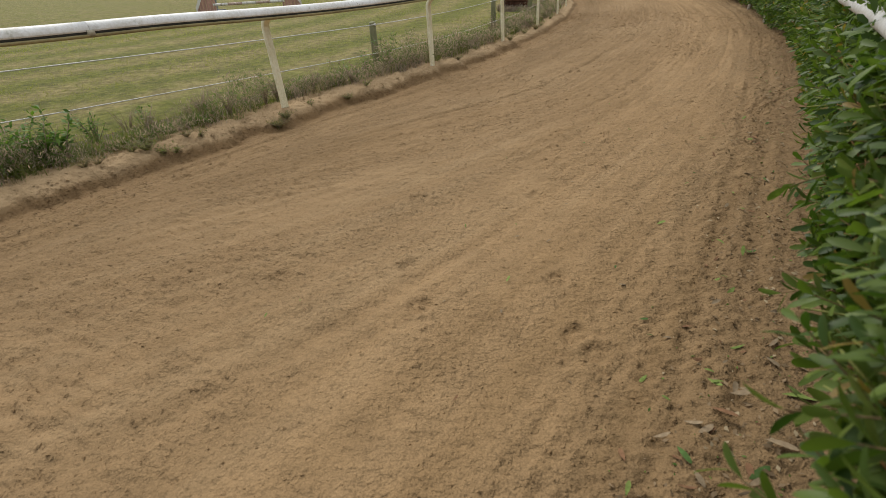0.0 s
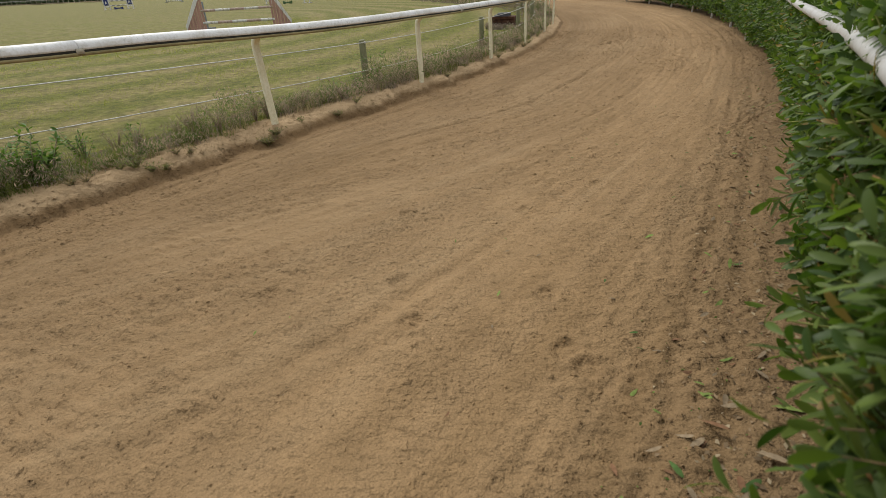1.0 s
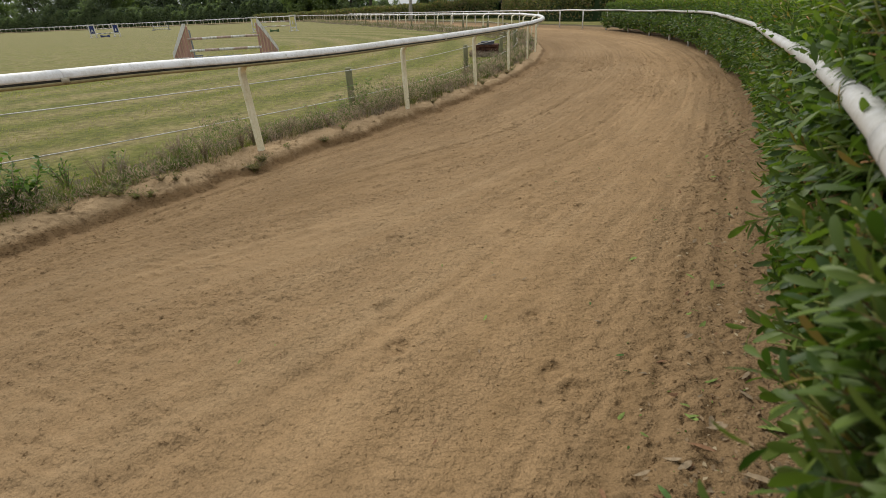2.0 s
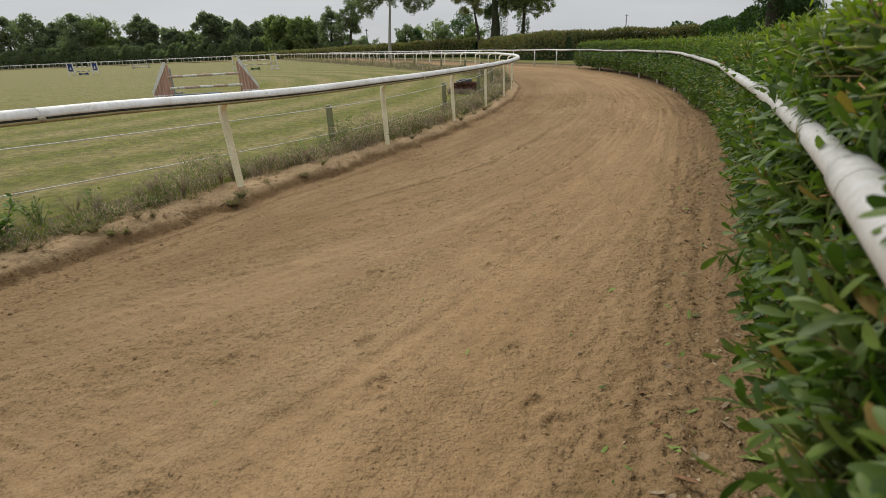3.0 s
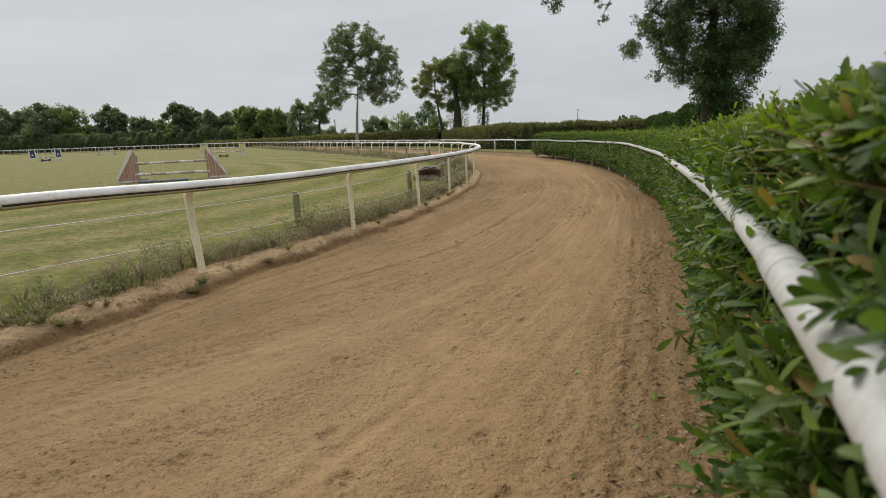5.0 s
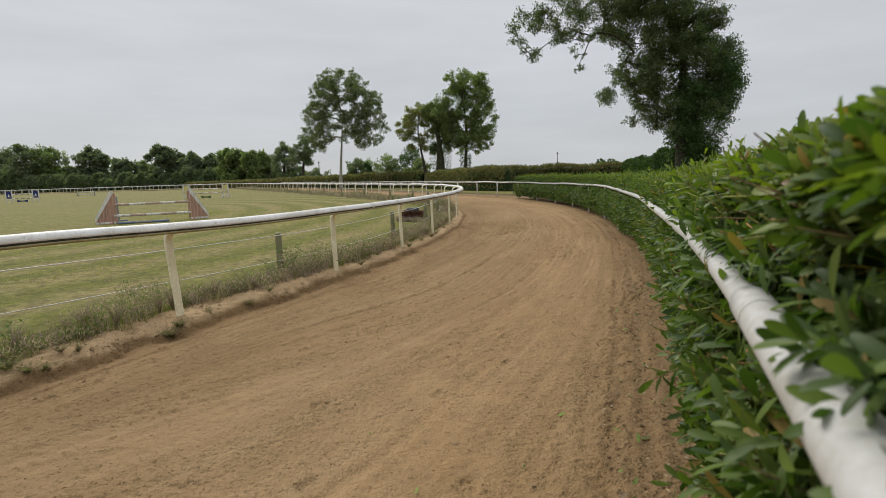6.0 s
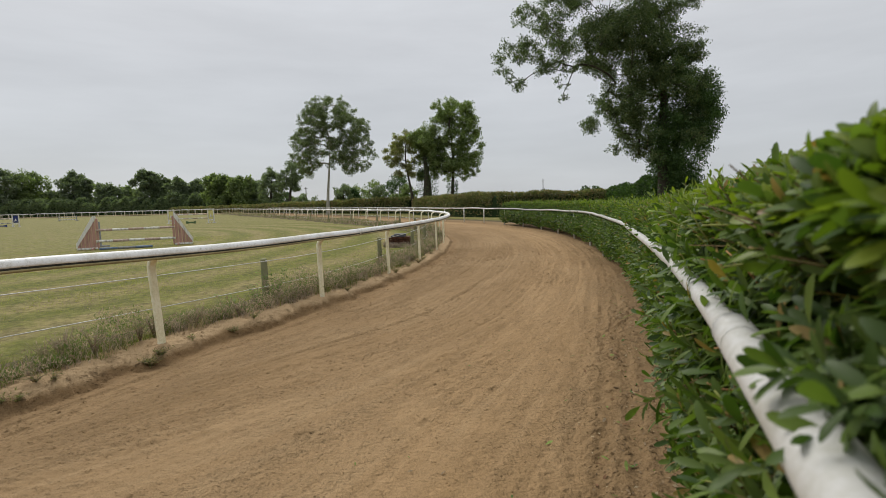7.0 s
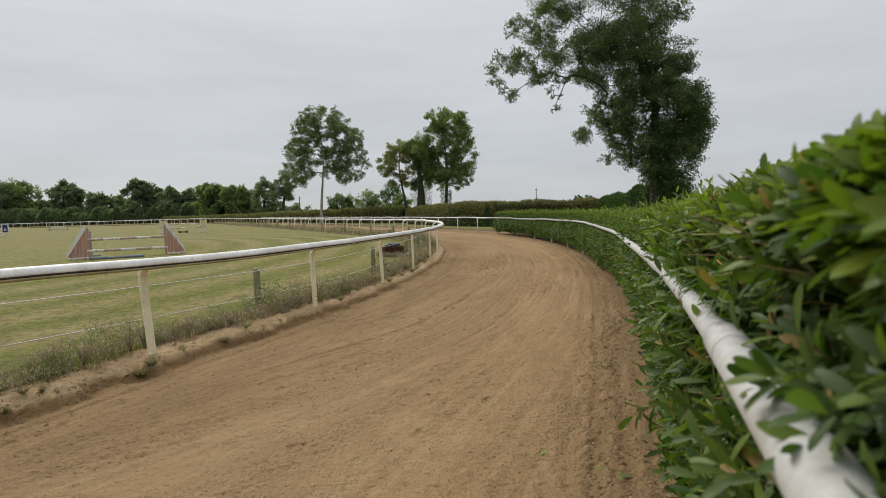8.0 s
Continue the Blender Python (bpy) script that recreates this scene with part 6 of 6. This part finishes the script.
def build_litter():
    """Fallen laurel leaves by the hedge foot, green, yellow and brown."""
    r = np.random.default_rng(41)
    kinds = (("pale green", leaf_one("fallen_green", (0.20, 0.26, 0.07))), ("reddish brown", leaf_one("fallen_brown", (0.24, 0.13, 0.07))), ("grey-brown", leaf_one("fallen_grey", (0.32, 0.24, 0.15))), ("dark green", leaf_one("fallen_dark", (0.10, 0.17, 0.05))))
    v, f = leaf_shape("laurel")
    shapes = [tri_mesh("fallen_leaf", v * np.array([1, 1.1, k]), f) for k in (0.5, 1.4, -0.9)]
    data = [[], [], [], []]
    for j in range(4):
        for me in shapes:
            one = me.copy()
            one.materials.append(kinds[j][1])
            data[j].append(one)
    chosen = ((-4.76, 2.83, 0, 0.15), (-4.70, 2.84, 0, 0.08), (-4.80, 2.57, 0, 0.065), (-4.98, 2.61, 1, 0.10), (-4.85, 2.85, 1, 0.12), (-5.13, 2.60, 2, 0.09), (-5.05, 2.80, 2, 0.11), (-4.55, 2.85, 2, 0.11), (-5.24, 2.78, 3, 0.10), (-4.14, 1.96, 3, 0.04), (-4.30, 2.03, 2, 0.045), (-4.58, 1.49, 0, 0.05), (-4.53, 2.21, 3, 0.045), (-4.62, 2.34, 2, 0.06), (-2.67, 2.72, 3, 0.09), (-4.80, 2.68, 2, 0.06), (-5.17, 2.70, 2, 0.08), (-5.08, 2.54, 2, 0.07), (-4.56, 2.75, 2, 0.07), (-4.62, 2.27, 3, 0.05))
    for k, (s, w, j, size) in enumerate(chosen):
        at, _ = spot(s, w, float(ground_z(s, w) + track_grain(np.array([s]), np.array([w]))[0]) + 0.016)
        ob = new("fallen_leaf", data[j][k % 3])
        ob.matrix_world = Matrix.Translation(at) @ Euler((r.normal(0, 0.2), r.normal(0, 0.15), -0.1 + (r.normal(0, 0.7) if k else 0.0))).to_matrix().to_4x4() @ Matrix.Scale(size, 4)
        tagged(ob, f"fallen {kinds[j][0]} laurel leaf on the sand", "leaf", "fallen leaves")
    for k in range(190):
        if k < 140:
            s = -5.9 + 9 * r.random() ** 1.7
            w = float(outer_w(s)) - 0.05 - abs(r.normal(0, 0.22))
        else:
            s, w = -5.6 + 6 * r.random(), r.uniform(0.4, 2.2)
        j = int(r.choice(4, p=(0.22, 0.33, 0.35, 0.10)))
        z = float(ground_z(s, w) + track_grain(np.array([s]), np.array([w]))[0]) + 0.012
        at, _ = spot(s, w, z)
        ob = new("fallen_leaf", data[j][k % 3])
        ob.matrix_world = Matrix.Translation(at) @ Euler((r.normal(0, 0.25), r.normal(0, 0.25), r.uniform(0, 6.28))).to_matrix().to_4x4() @ Matrix.Scale(float(r.uniform(0.03, 0.08) if k < 140 else r.uniform(0.015, 0.04)), 4)
        tagged(ob, f"fallen {kinds[j][0]} laurel leaf on the sand", "leaf", "fallen leaves")


def build_mulch():
    """Crumbled leaf bits and twigs below the hedge."""
    r = np.random.default_rng(51)
    for name, tint, n, size, label in (("leaf_mulch", MULCH, 2200, 0.022, "crumbled brown leaf litter below the hedge"), ("green_clippings", WEED_LEAF, 420, 0.014, "small green hedge clippings on the sand")):
        s = -6.2 + 16 * r.random(n) ** 1.8
        w = outer_w(s) + 0.12 - np.abs(r.normal(0, 0.26, n))
        x, y, _ = plan(s, w)
        p = np.stack([x, y, ground_z(s, w) + track_grain(s, w) + 0.006], -1)
        flat = r.normal(0, 1, (n, 3)) * np.array([1, 1, 0.22])
        v, f = leaf_cloud(p, flat, r.normal(0, 0.35, (n, 3)) + np.array([0, 0, 1.0]), r.uniform(0.4, 1.6, n) * size, "card")
        tagged(part(name, tri_mesh(name, v, f), tint), label, "leaf litter", kind="stuff")


MULCH = leaf_material("mulch", (0.14, 0.095, 0.052), (0.30, 0.21, 0.12), (0.36, 0.28, 0.17), 0.85, 0.05, 0.2)
build_mulch()


def leaf_one(name, tint):
    m = Mat(name, 0.85, spec=0.1)
    m.colour(m.mix(1.0, m.mix(m.each(), tint, tuple(c * 0.6 for c in tint)), m.ramp(m.noise(4, 4, 0.7), (0.3, 0.7), (0.7, 1.2)), "MULTIPLY"))
    return m.m


build_clods()
build_litter()

# ---- rusty crate with dark slabs in the field ----
RUST = Mat("rusty_steel", 0.85, 0.35, 0.3)
RUST.colour(RUST.ramp(RUST.noise(9, 6, 0.7), (0.3, (0.03, 0.016, 0.012)), (0.5, (0.10, 0.045, 0.025)), (0.75, (0.17, 0.085, 0.05)))).bump(RUST.noise(60, 4, 0.7), 0.4, 0.004)
SLAB = Mat("dark_grey_slab", 0.6, 0.0, 0.4)
SLAB.colour(SLAB.ramp(SLAB.noise(7, 5, 0.7), (0.3, (0.035, 0.037, 0.045)), (0.7, (0.10, 0.105, 0.12))))

RUST, SLAB = RUST.m, SLAB.m


def build_crate():
    crate = tagged(empty("rusty_crate", (2.1, 18.1, 0.03), -14), "low rusty steel crate standing in the long grass", "crate")
    wide, deep, tall = 0.72, 0.55, 0.34
    for x in (-wide / 2, wide / 2):
        for y in (-deep / 2, deep / 2):
            bm = bmesh.new()
            box(bm, (0.045, 0.045, tall), (x, y, 0), 0.004)
            part("corner_post", bm, RUST, crate)
    for z in (0.10, 0.19, 0.28):
        for y in (-deep / 2, deep / 2):
            bm = bmesh.new()
            box(bm, (wide - 0.05, 0.02, 0.06), (0, y, z), 0.003)
            part("side_rail", bm, RUST, crate)
        for x in (-wide / 2, wide / 2):
            bm = bmesh.new()
            box(bm, (0.02, deep - 0.05, 0.06), (x, 0, z), 0.003)
            part("side_rail", bm, RUST, crate)
    bm = bmesh.new()
    box(bm, (wide - 0.03, deep - 0.03, 0.02), (0, 0, 0.06), 0.003)
    part("floor_plate", bm, RUST, crate)
    bm = bmesh.new()
    box(bm, (wide + 0.02, deep + 0.02, 0.02), (0, 0, tall), 0.004)
    part("lid", bm, RUST, crate)
    for k, (x, z, w) in enumerate(((-0.06, tall + 0.05, 0.5), (0.0, tall + 0.10, 0.44))):
        slab = tagged(empty("dark_slab"), "flat dark grey slab lying on the rusty crate", "slab", "slabs on the crate")
        bm = bmesh.new()
        box(bm, (w, 0.42, 0.046), (0, 0, 0), 0.008)
        part("plate", bm, SLAB, slab)
        slab.matrix_world = Matrix.Translation((2.1 + x, 18.1, z + 0.002)) @ Matrix.Rotation(radians(-14 + 6 * k), 4, "Z")


build_crate()


def build_crate_grass():
    """Long grass that hides the crate's foot."""
    r = np.random.default_rng(71)
    n = 2600
    a, d = r.uniform(0, 2 * math.pi, n), r.uniform(0.0, 0.16, n)
    x, y = 2.1 + np.cos(a) * (0.46 + d), 18.1 + np.sin(a) * (0.38 + d)
    v, f = blades(np.stack([x, y, np.full(n, 0.02)], -1), r.uniform(0.06, 0.24, n), r.uniform(0.1, 0.7, n), r.uniform(0.008, 0.016, n), r)
    tagged(part("crate_grass", tri_mesh("crate_grass", v, f), DRY_GRASS), "long rough grass round the rusty crate", "grass", kind="stuff")


build_crate_grass()
